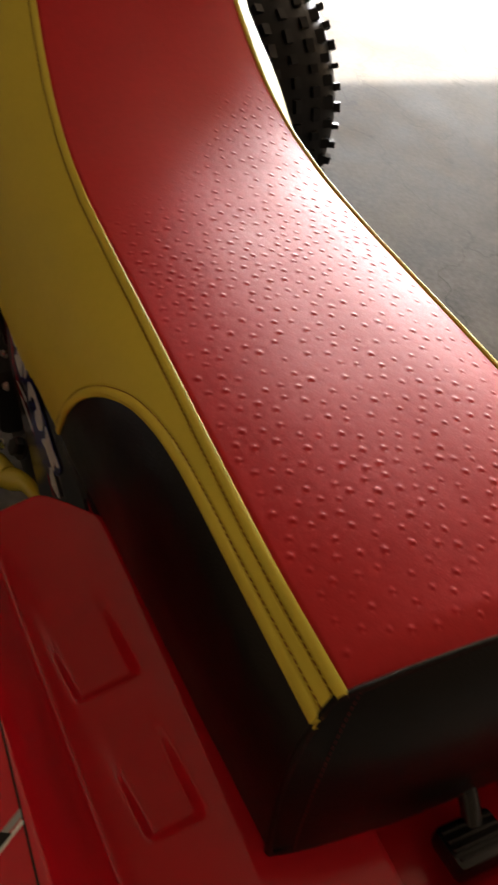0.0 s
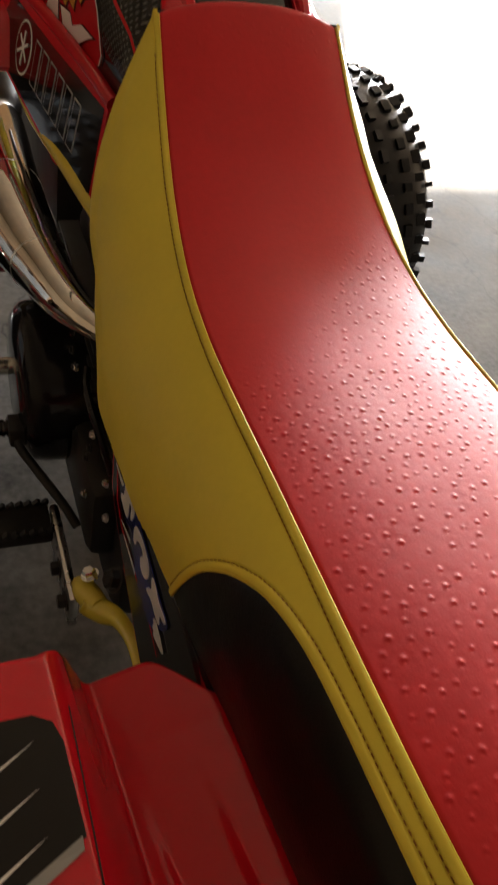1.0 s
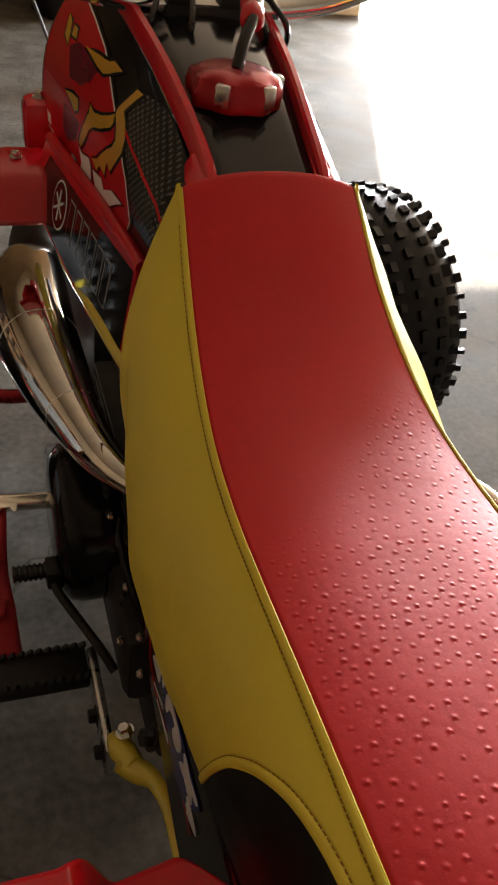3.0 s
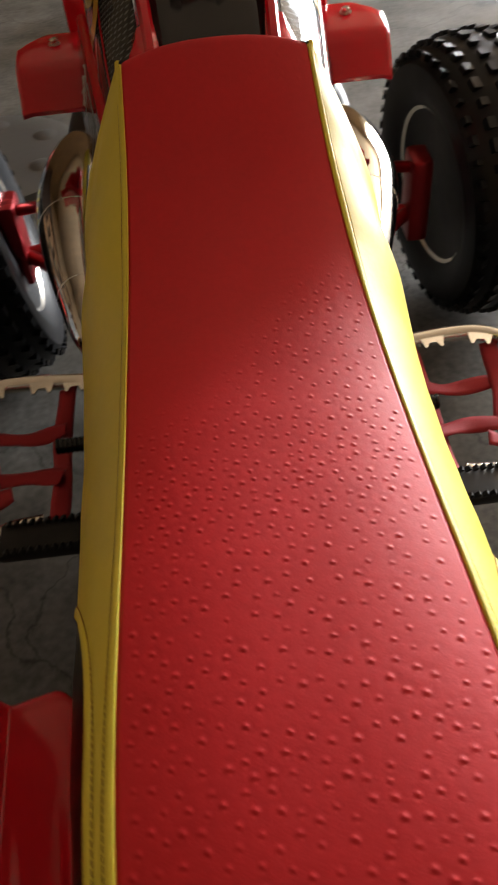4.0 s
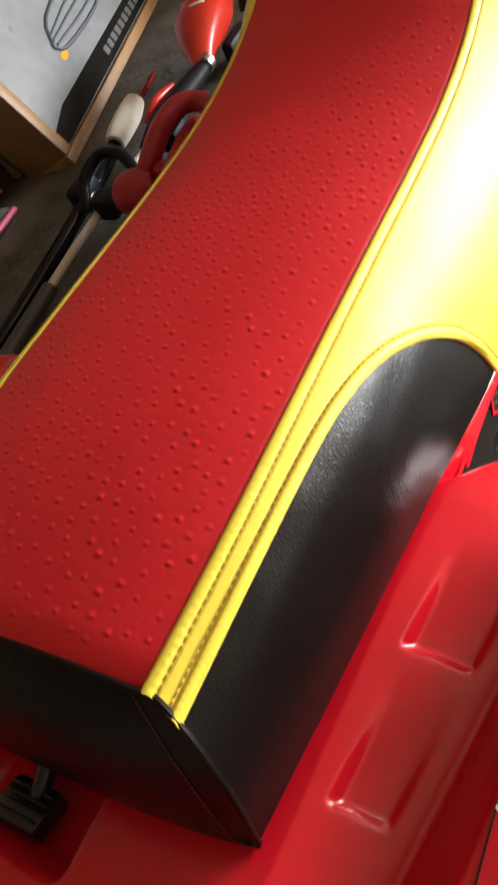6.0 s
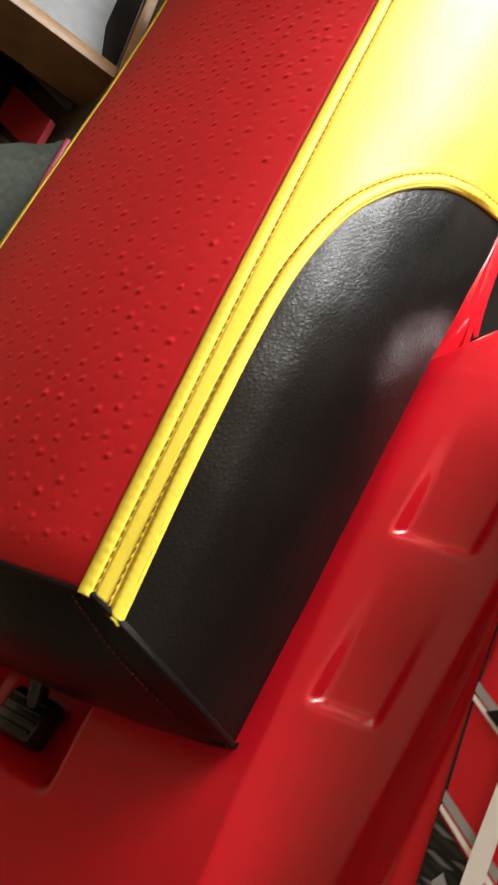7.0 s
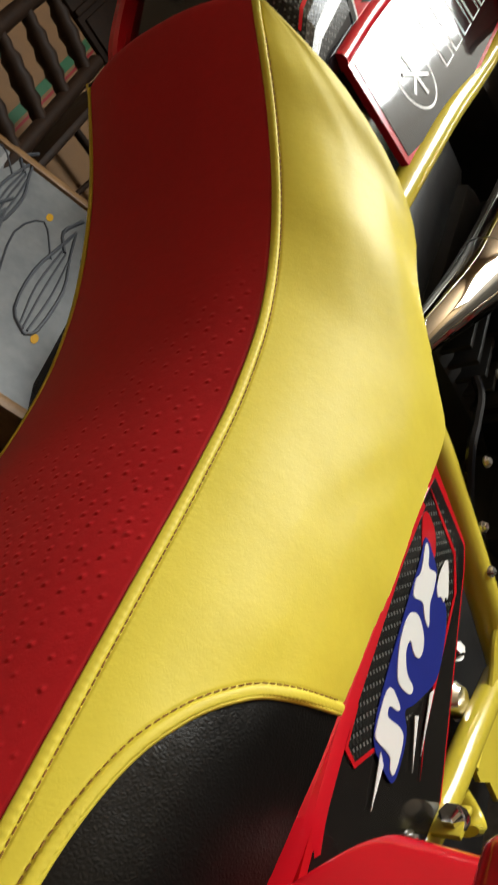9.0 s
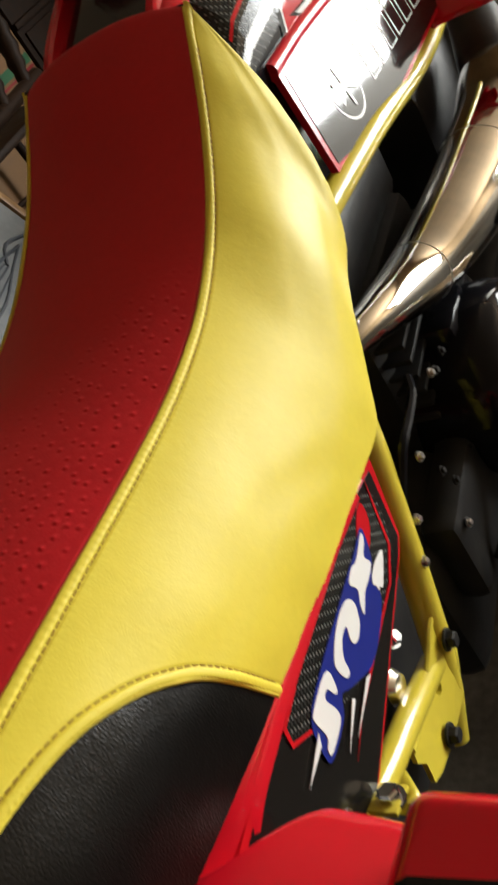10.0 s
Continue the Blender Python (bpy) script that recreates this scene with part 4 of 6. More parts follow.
    for o in (arrow, sickle, brow, jaw, *strokes):
        near = [np.array(p) for p in o]
        turn = sum(p[0] * q[1] - q[0] * p[1] for p, q in zip(near, near[1:] + near[:1]))
        rim = []
        for p, q, w in zip(near[-1:] + near[:-1], near, near[1:] + near[:1]):
            d = (w - p) / (np.linalg.norm(w - p) + 1e-9)
            n = np.array([d[1], -d[0]]) * (1 if turn > 0 else -1)
            rim.append((q[0] + 0.010 * n[0], q[1] + 0.020 * n[1]))
        print_up("shape_rim", rim, DARK_PRINT, 0.0006)
        print_up("gold_shape", o, GOLD_PRINT, 0.0009)
    for o in ([(0.55, 0.19), (0.52, 0.17), (0.45, 0.21), (0.44, 0.17), (0.46, 0.04), (0.50, 0.02), (0.57, 0.02), (0.54, 0.10)], [(0.42, 0.17), (0.34, 0.20), (0.33, 0.14), (0.25, 0.23), (0.17, 0.25), (0.29, 0.08), (0.32, 0.02), (0.46, 0.02), (0.42, 0.06)], [(0.65, 0.06), (0.61, 0.07), (0.59, 0.04), (0.63, 0.02)]):
        c = np.mean(np.array(o), 0)
        print_up("shape_rim", [(c[0] + (a - c[0]) * 1.14, max(0.012, c[1] + (b - c[1]) * 1.16)) for a, b in o], DARK_PRINT, 0.0006)
        print_up("white_shape", o, WHITE, 0.0011)

    # lower shroud panel
    def lower(y, z, h=0.0, s=s):
        up = 0.017 if s > 0 else 0.0
        return Vector((s * (0.121 + 0.115 * (y - 0.72) - 0.2 * (z - 0.68) + h - 0.15 * up), y, z + up))

    OUT = [(0.713, 0.666), (0.730, 0.762), (0.90, 0.752), (1.10, 0.746), (1.12, 0.700), (1.06, 0.655), (0.83, 0.648)]
    bm = bmesh.new()
    plate(bm, OUT, 0.006, lower)
    low_panel = part("lower_shroud", bm, RED_PLASTIC, quad, "red lower shroud with a glossy black badge panel", smooth=False)

    def print_low(name, outline, mat, lift, label="", low_panel=low_panel, s=s):
        bm = bmesh.new()
        plate(bm, outline, 0.0006, lambda a, b, h: lower(a, b, h + 0.006 + lift, s))
        return part(name, bm, mat, low_panel, label, smooth=False)

    bm = bmesh.new()
    tube(bm, [tuple(lower(y, z, 0.001)) for y, z in ((0.729, 0.757), (0.80, 0.759), (0.90, 0.756), (1.0, 0.752), (1.10, 0.748))], 0.0075, 10)
    part("shroud_ridge", bm, RED_PLASTIC, low_panel)
    print_low("badge_panel", [(0.720, 0.671), (0.736, 0.750), (0.90, 0.741), (1.07, 0.736), (1.095, 0.700), (1.052, 0.659), (0.83, 0.652)], BADGE_GLOSS, 0.0)
    ly = 0.795 if s > 0 else 0.995
    for r0, r1 in ((0.030, 0.0275),):
        ring = [(ly + r0 * 0.95 * math.cos(a), 0.703 + r0 * math.sin(a)) for a in np.linspace(0, 2 * math.pi, 36, endpoint=False)]
        print_low("emblem", ring, WHITE, 0.0004)
        print_low("emblem_field", [(ly + (a - ly) * r1 / r0, 0.703 + (b - 0.703) * r1 / r0) for a, b in ring], BADGE_GLOSS, 0.0008)
        for k in range(3):
            a = radians(60 * k + 30)
            d, n = Vector((math.cos(a), math.sin(a))), Vector((-math.sin(a), math.cos(a)))
            print_low("emblem_bar", [(ly + p.x, 0.703 + p.y) for p in (d * 0.019 + n * 0.0016, -d * 0.019 + n * 0.0016, -d * 0.019 - n * 0.0016, d * 0.019 - n * 0.0016)], WHITE, 0.0012 + 0.0004 * k)
    for k in range(6):
        y = (0.846 if s > 0 else 0.785) + 0.029 * k
        o = [(y, 0.680), (y + 0.022, 0.680), (y + 0.026, 0.728), (y + 0.004, 0.728)]
        c = (sum(a for a, b in o) / 4, sum(b for a, b in o) / 4)
        print_low("badge_bar", o, GREY_PRINT if s < 0 else WHITE, 0.0004)
        print_low("badge_bar_field", [(c[0] + (a - c[0]) * 0.80, c[1] + (b - c[1]) * 0.93) for a, b in o], BADGE_GLOSS, 0.0008)

    # front fender tip with its bolt
    bm = bmesh.new()
    rows = []
    for x in np.linspace(0.152, 0.246, 16):
        e = 0.003 * float(ramp01((x - 0.232) / 0.014))
        cut = 0.040 * float(ramp01((x - 0.205) / 0.045))
        rows.append([(s * x, y - cut * max(0.0, (y - 1.07) / 0.09), z - e - (0.012 * float(ramp01((0.160 - x) / 0.008)))) for y, z in ((1.036, 0.658), (1.033, 0.665), (1.045, 0.680), (1.058, 0.698), (1.066, 0.708), (1.078, 0.712), (1.11, 0.715), (1.145, 0.717), (1.157, 0.714), (1.162, 0.700))])
    grid(bm, rows)
    ff = part("front_fender", bm, RED_PLASTIC, quad, "glossy red front fender tip")
    sol = ff.modifiers.new("thickness", "SOLIDIFY")
    sol.thickness = 0.004
    bm = bmesh.new()
    block(bm, (-0.024, -0.028, -0.04), (0.024, 0.028, 0.030), 0.012, Matrix.Translation((s * 0.156, 1.18, 0.742)))
    part("fender_stay", bm, RED_PLASTIC, quad)
    bolt_part("fender_bolt", (s * 0.196, 1.115, 0.717), 0.006, (0, 0, 1), STEEL, ff)
    bolt_part("fender_bolt", (s * 0.156, 1.18, 0.772), 0.008, (0, 0, 1), STEEL, ff)

# handlebar and clamp
bm = bmesh.new()
tube(bm, [(-0.36, 0.86, 1.03), (-0.24, 0.93, 1.00), (-0.13, 0.970, 0.947), (0, 0.980, 0.936), (0.13, 0.970, 0.947), (0.24, 0.93, 1.00), (0.36, 0.86, 1.03)], 0.011, 16)
bar = part("handlebar", bm, BARE_CHROME, quad, "chromed handlebar")
bm = bmesh.new()
block(bm, (-0.045, 0.965, 0.915), (0.045, 1.005, 0.940), 0.005)
for x in (-0.03, 0.03):
    block(bm, (x - 0.013, 0.963, 0.938), (x + 0.013, 1.007, 0.963), 0.004)
tube(bm, [(0.0, 0.99, 0.92), (0, 1.01, 0.86), (0, 1.03, 0.80)], 0.018)
part("bar_clamp", bm, ENGINE, bar)
for k, (x, y) in enumerate(((-0.05, 0.97), (-0.02, 0.95), (0.045, 0.955), (0.07, 0.98))):
    bm = bmesh.new()
    tube(bm, [(x, y, 0.955), (x * 1.3, y - 0.03, 0.925), (x * 1.4, y + 0.02, 0.885), (x, y + 0.08, 0.86)], 0.0035, 8)
    part("control_cable", bm, BLACK_PLASTIC, bar)

# ---- frame, engine and exhaust ----
for s in (1, -1):
    lift = 0.012 if s > 0 else 0.0
    tuck = 0.0 if s > 0 else 0.034
    bm = bmesh.new()
    tube(bm, [(s * 0.094, 0.56, 0.652 + lift), (s * 0.107, 0.63, 0.658 + lift), (s * 0.117, 0.69, 0.660 + lift), (s * 0.126, 0.750, 0.660 + lift), (s * 0.134, 0.82, 0.657 + lift), (s * 0.143, 0.93, 0.645 + lift), (s * 0.147, 1.02, 0.638 + lift), (s * 0.148, 1.12, 0.636 + lift)], 0.0125, 16)
    part("upper_frame_tube", bm, YELLOW_PAINT, quad, "yellow painted frame tube")
    bm = bmesh.new()
    tube(bm, [(s * 0.118 + tuck, 0.56, 0.585), (s * 0.130 + tuck, 0.525, 0.55), (s * 0.134 + tuck, 0.497, 0.505), (s * 0.137 + tuck, 0.462, 0.44), (s * 0.138 + tuck, 0.43, 0.385), (s * 0.13 + tuck, 0.40, 0.33)], 0.0125, 16)
    part("seat_frame_tube", bm, YELLOW_PAINT, quad)
    bm = bmesh.new()
    tube(bm, [(s * 0.136 + tuck, 0.425, 0.402), (s * 0.140 + tuck, 0.356, 0.439), (s * 0.141 + tuck, 0.306, 0.462), (s * 0.138 + tuck, 0.26, 0.485), (s * 0.12 + tuck, 0.18, 0.525)], 0.0105, 16)
    part("tail_frame_tube", bm, YELLOW_PAINT, quad)
    if s > 0:
        bm = bmesh.new()
        tube(bm, [(s * 0.143, 0.316, 0.445), (s * 0.148, 0.308, 0.432), (s * 0.154, 0.298, 0.438), (s * 0.160, 0.288, 0.462)], 0.0065, 12, flat=0.5)
        block(bm, (-0.014, -0.012, -0.002), (0.014, 0.012, 0.002), 0.001, Matrix.Translation((s * 0.152, 0.286, 0.480)) @ Matrix.Rotation(radians(-24), 4, "X"))
        part("fender_bracket", bm, YELLOW_PAINT, quad)
        bolt_part("fender_bolt", (s * 0.158, 0.2865, 0.481), 0.0075, (0, 0.25, 1), BARE_CHROME, quad)
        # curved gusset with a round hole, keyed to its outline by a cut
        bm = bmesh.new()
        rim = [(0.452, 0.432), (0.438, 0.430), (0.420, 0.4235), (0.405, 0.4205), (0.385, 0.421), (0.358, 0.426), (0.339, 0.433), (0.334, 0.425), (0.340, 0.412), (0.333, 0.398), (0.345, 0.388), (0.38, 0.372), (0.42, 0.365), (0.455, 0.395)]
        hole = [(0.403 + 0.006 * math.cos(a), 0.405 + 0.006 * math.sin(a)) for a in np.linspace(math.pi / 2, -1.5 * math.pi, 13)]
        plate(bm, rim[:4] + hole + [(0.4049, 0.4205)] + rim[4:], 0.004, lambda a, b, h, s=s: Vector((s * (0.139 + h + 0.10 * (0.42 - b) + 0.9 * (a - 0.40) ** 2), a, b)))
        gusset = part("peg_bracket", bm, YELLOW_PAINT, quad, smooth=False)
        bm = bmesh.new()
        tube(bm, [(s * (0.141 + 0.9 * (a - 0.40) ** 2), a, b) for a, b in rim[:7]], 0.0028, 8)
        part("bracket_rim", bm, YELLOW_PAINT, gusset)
        for y, z in ((0.440, 0.412), (0.375, 0.385)):
            bolt_part("bracket_bolt", (s * 0.150, y, z), 0.007, (s, 0, 0), ENGINE, quad)
    else:
        # cast peg mount that stands out from the frame, with a tail running back
        bm = bmesh.new()
        tube(bm, [(-0.176, 0.432, 0.392, 0.008), (-0.168, 0.428, 0.390, 0.0105), (-0.157, 0.416, 0.396, 0.0120), (-0.147, 0.398, 0.406, 0.0085), (-0.143, 0.365, 0.420, 0.0065), (-0.144, 0.330, 0.426, 0.0055), (-0.146, 0.290, 0.432, 0.005)], None, 16)
        tube(bm, [(-0.172, 0.468, 0.376, 0.008), (-0.168, 0.448, 0.386, 0.013), (-0.160, 0.420, 0.398, 0.010)], None, 14)
        mount = part("peg_mount", bm, YELLOW_PAINT, quad, "cast yellow foot-peg mount")
        bolt_part("mount_bolt", (-0.164, 0.456, 0.404), 0.007, (-0.3, 0.2, 1), BARE_CHROME, mount)
        bolt_part("mount_bolt", (-0.143, 0.436, 0.418), 0.010, (-1, 0, 0.5), ENGINE, mount)
    bolt_part("mount_bolt", (s * 0.128, 0.412, 0.460), 0.006, (s, 0.2, 0.6), BARE_CHROME, quad)
    bm = bmesh.new()
    lathe(bm, [(0.002, 0.010), (0.010, 0.009), (0.014, 0.004), (0.014, -0.01)], 20, Matrix.Translation((s * 0.122, 0.385, 0.438)) @ (Matrix.Rotation(math.pi, 4, "Z") if s < 0 else Matrix.Identity(4)))
    part("shock_mount", bm, ALLOY, quad)
bm = bmesh.new()
block(bm, (-0.115, 0.52, 0.20), (0.115, 0.98, 0.40), 0.025)
engine = part("engine", bm, ENGINE, quad, "black finned engine")
for name, lo, hi, bev in (("cylinder", (-0.10, 0.66, 0.38), (0.10, 0.92, 0.56), 0.02), ("gearbox", (-0.10, 0.20, 0.28), (0.10, 0.54, 0.46), 0.02), ("cylinder_head", (-0.085, 0.56, 0.54), (0.085, 0.95, 0.63), 0.02)):
    bm = bmesh.new()
    block(bm, lo, hi, bev)
    part(name, bm, ENGINE, engine)
for k in range(7):
    bm = bmesh.new()
    block(bm, (-0.125, 0.67, 0.415 + 0.018 * k), (0.125, 0.91, 0.421 + 0.018 * k), 0.002)
    part("cooling_fin", bm, ENGINE, engine)
for s in (1, -1):
    bm = bmesh.new()
    at = Matrix.Translation((s * 0.105, 0.765, 0.392)) @ (Matrix.Rotation(math.pi, 4, "Z") if s < 0 else Matrix.Identity(4))
    lathe(bm, [(0.097, -0.03), (0.101, 0.0), (0.101, 0.064), (0.097, 0.080), (0.084, 0.091), (0.060, 0.095), (0.030, 0.096)], 48, at)
    block(bm, (-0.03, 0.02, -0.02), (0.045, 0.10, 0.10), 0.012, Matrix.Translation((s * 0.11, 0.70, 0.40)))
    cover = part("engine_cover", bm, BLACK_GLOSS, quad, "black round engine side cover")
    for k in range(6):
        a = k * math.pi / 3 + 0.3
        bolt_part("cover_bolt", (s * 0.186, 0.765 + 0.089 * math.cos(a), 0.392 + 0.089 * math.sin(a)), 0.004, (s, 0, 0), ENGINE, cover)
    bm = bmesh.new()
    block(bm, (0.0, 0.0, 0.0), (0.040, 0.20, 0.11), 0.014, Matrix.Translation((s * 0.105 - (0.04 if s < 0 else 0), 0.55, 0.30)))
    part("gear_housing", bm, ENGINE, quad)
    for k, (y, z) in enumerate(((0.644, 0.512), (0.66, 0.40), (0.551, 0.505), (0.508, 0.479), (0.475, 0.467), (0.585, 0.45), (0.655, 0.505), (0.70, 0.49), (0.57, 0.395), (0.60, 0.42))):
        bolt_part("engine_bolt", (s * (0.148 - 0.006 * (k % 2)), y, z), 0.0034, (s, 0, 0.2), STEEL if k in (0, 2, 3, 4, 8) else ENGINE, quad)
    bm = bmesh.new()
    tube(bm, [(s * 0.146, 0.605, 0.545), (s * 0.150, 0.589, 0.539), (s * 0.151, 0.56, 0.538), (s * 0.150, 0.53, 0.535), (s * 0.14, 0.50, 0.50)], 0.004, 8)
    part("breather_pipe", bm, BLACK_GLOSS, quad)
    # exhaust expansion chamber
    PIPE = [(0.10, 0.575, 0.584, 0.012), (0.134, 0.605, 0.592, 0.0135), (0.158, 0.652, 0.590, 0.021), (0.173, 0.74, 0.576, 0.031), (0.183, 0.82, 0.566, 0.041), (0.192, 0.91, 0.557, 0.050), (0.196, 0.99, 0.551, 0.055), (0.192, 1.07, 0.549, 0.053), (0.184, 1.12, 0.550, 0.045), (0.178, 1.14, 0.552, 0.030)]
    if s > 0:
        PIPE = [(0.10, 0.575, 0.588, 0.012), (0.118, 0.605, 0.592, 0.0135), (0.130, 0.652, 0.580, 0.020), (0.141, 0.74, 0.553, 0.031), (0.164, 0.82, 0.549, 0.040), (0.183, 0.91, 0.547, 0.048), (0.195, 0.99, 0.546, 0.052), (0.190, 1.07, 0.547, 0.050), (0.182, 1.115, 0.550, 0.043), (0.176, 1.135, 0.552, 0.030)]
    bm = bmesh.new()
    tube(bm, [(s * 0.178, 1.11, 0.556, 0.030), (s * 0.176, 1.135, 0.562, 0.036), (s * 0.172, 1.16, 0.575, 0.036), (s * 0.160, 1.21, 0.600, 0.030)], None, 22)
    part("rubber_sleeve", bm, ENGINE, quad, "black rubber sleeve on the exhaust")
    bm = bmesh.new()
    tube(bm, [(s * a, b, c, r) for a, b, c, r in PIPE], None, 28, 8)
    pipe = part("exhaust_pipe", bm, CHROME, quad, "chromed expansion-chamber exhaust with heat staining")
    path = smooth_path(PIPE, 8)
    for k in (24, 40):
        q, ahead = path[k], Vector(path[k + 1][:3] - path[k - 1][:3]).normalized()
        turn = Vector((s * ahead.x, ahead.y, ahead.z)).to_track_quat("X", "Z").to_matrix().to_4x4()
        bm = bmesh.new()
        lathe(bm, [(q[3] - 0.0004, -0.0016), (q[3] + 0.0006, 0.0), (q[3] - 0.0004, 0.0016)], 28, Matrix.Translation((s * q[0], q[1], q[2])) @ turn)
        part("weld_seam", bm, STEEL, pipe)
    bm = bmesh.new()
    tube(bm, [(s * (q[0] - 0.45 * q[3]), q[1], q[2] + 0.895 * q[3]) for q in path[6:50]], 0.0016, 8, 1)
    part("weld_seam", bm, ENGINE, pipe, "dark lengthwise weld seam")
    for k in range(9):
        q = path[4 + k]
        bolt_part("spring_hook", (s * (q[0] - q[3] * 0.6), q[1], q[2] + q[3] * 0.85), 0.0022, (-s * 0.6, 0, 0.8), BARE_CHROME, pipe)
    # front suspension
    bm = bmesh.new()
    for y in (1.22, 1.46):
        tube(bm, [(s * 0.11, y, 0.26), (s * 0.25, 1.30 + (y - 1.34) * 0.6, 0.255), (s * 0.375, 1.344, 0.25)], 0.013, 12)
    tube(bm, [(s * 0.12, 1.25, 0.38), (s * 0.26, 1.31, 0.37), (s * 0.37, 1.344, 0.345)], 0.011, 12)
    block(bm, (-0.02, 1.31, 0.20), (0.02, 1.38, 0.37), 0.008, Matrix.Translation((s * 0.385, 0, 0)))
    part("front_arm", bm, RED_METAL, quad, "red suspension arms")
    bm = bmesh.new()
    tube(bm, [(s * 0.13, 1.30, 0.58), (s * 0.20, 1.32, 0.43), (s * 0.27, 1.335, 0.29)], 0.022, 14)
    part("shock_absorber", bm, ENGINE, quad)
bm = bmesh.new()
block(bm, (-0.12, 0.98, 0.22), (0.12, 1.50, 0.34), 0.02)
block(bm, (-0.11, 1.05, 0.34), (0.11, 1.40, 0.60), 0.03)
part("front_frame", bm, ENGINE, quad)


# ---- wheels ----
def wheel(x, y, r, width, rim_r, steer, s, rear=False, lean=0.0):
    """A knobbly tyre on an alloy rim; s is the side it faces outwards."""
    base = Matrix.Translation((x, y, r)) @ Matrix.Rotation(steer, 4, "Z") @ Matrix.Rotation(lean, 4, "Y")
    h = width / 2
    bm = bmesh.new()
    rim = [(rim_r * 0.20, -0.01), (rim_r * 0.55, -0.014), (rim_r * 0.80, -0.02), (rim_r * 0.86, -h * 0.72), (rim_r, -h * 0.80), (rim_r * 1.05, -h * 0.84), (rim_r * 1.05, -h * 0.78), (rim_r * 0.92, -h * 0.6), (rim_r * 0.90, h * 0.6), (rim_r * 1.05, h * 0.78), (rim_r * 1.05, h * 0.84), (rim_r, h * 0.80), (rim_r * 0.86, h * 0.70), (rim_r * 0.82, 0.0), (rim_r * 0.5, 0.004), (rim_r * 0.2, 0.006)]
    lathe(bm, rim, 48, base, closed=True)
    rim_ob = part("wheel", bm, ALLOY, quad, "polished alloy rim with a knobbly black tyre")
    bm = bmesh.new()
    R = r - 0.012
    tyre = [(rim_r * 1.02, -h * 0.80), (rim_r * 1.12, -h * 0.90), (rim_r + (R - rim_r) * 0.42, -h * 1.0), (R * 0.86, -h * 0.97), (R * 0.925, -h * 0.80), (R * 0.978, -h * 0.45), (R, 0), (R * 0.978, h * 0.45), (R * 0.925, h * 0.80), (R * 0.86, h * 0.97), (rim_r + (R - rim_r) * 0.42, h * 1.0), (rim_r * 1.12, h * 0.90), (rim_r * 1.02, h * 0.80)]
    lathe(bm, tyre, 64, base)
    part("tyre", bm, TYRE, rim_ob, "knobbly black rubber tyre")
    bm = bmesh.new()
    n = 42
    for k in range(n):
        for row, (off, wide, deep, shift, tilt) in enumerate(((-0.86, 0.22, 0.016, 0.0, 0.75), (-0.55, 0.20, 0.02, 0.5, 0.35), (-0.18, 0.18, 0.022, 0.0, 0.1), (0.24, 0.18, 0.02, 0.5, -0.15), (0.58, 0.20, 0.02, 0.1, -0.4), (0.88, 0.20, 0.014, 0.5, -0.75))):
            a = 2 * math.pi * (k + shift) / n
            length = (0.013 if abs(off) > 0.8 else 0.019) + 0.004 * ((k * 7 + row * 3) % 3 - 1)
            m = base @ Matrix.Rotation(a, 4, "X") @ Matrix.Translation((off * h, 0, R * (0.998 - 0.115 * off * off))) @ Matrix.Rotation(-tilt * -0.6, 4, "Y")
            block(bm, (-wide * h * 0.42, -length / 2, -0.006), (wide * h * 0.42, length / 2, 0.0065), 0.0, m)
    tagged(part("tread", bm, TYRE, rim_ob, "", smooth=False), kind="stuff")
    bm = bmesh.new()
    lathe(bm, [(0.030, -s * 0.005), (0.045, -s * 0.012), (0.045, -s * 0.06), (0.028, -s * 0.075)], 24, base)
    lathe(bm, [(0.075, -s * 0.030), (0.075, -s * 0.034), (0.040, -s * 0.034), (0.040, -s * 0.030)], 32, base, closed=True)
    part("brake_hub", bm, STEEL, rim_ob)
    if s < 0:
        for k in range(7):
            bm = bmesh.new()
            a = radians(22 + 9 * k + (150 if k > 3 else 0))
            m = base @ Matrix.Rotation(a, 4, "X") @ Matrix.Translation((-s * h * 0.985, 0, rim_r + (R - rim_r) * 0.52))
            block(bm, (-0.0012, -0.007, -0.013), (0.0012, 0.007, 0.013), 0.0, m @ Matrix.Rotation(0.3, 4, "X"))
            part("sidewall_print", bm, LEMON, rim_ob, "yellow printed bars", smooth=False)
    return rim_ob


wheel(0.507, 1.400, 0.276, 0.20, 0.145, radians(9), 1, lean=radians(-3))
wheel(-0.475, 1.350, 0.272, 0.20, 0.145, radians(8), -1, lean=radians(-9))
wheel(0.40, -0.03, 0.255, 0.26, 0.115, 0.0, 1, True)
wheel(-0.40, -0.03, 0.255, 0.26, 0.115, 0.0, -1, True)
bm = bmesh.new()
tube(bm, [(-0.36, -0.03, 0.255), (0, -0.03, 0.255), (0.36, -0.03, 0.255)], 0.02, 14)
tube(bm, [(0.0, -0.03, 0.255), (0.0, 0.15, 0.27), (0.0, 0.40, 0.30)], 0.045, 14)
part("rear_axle", bm, ENGINE, quad)

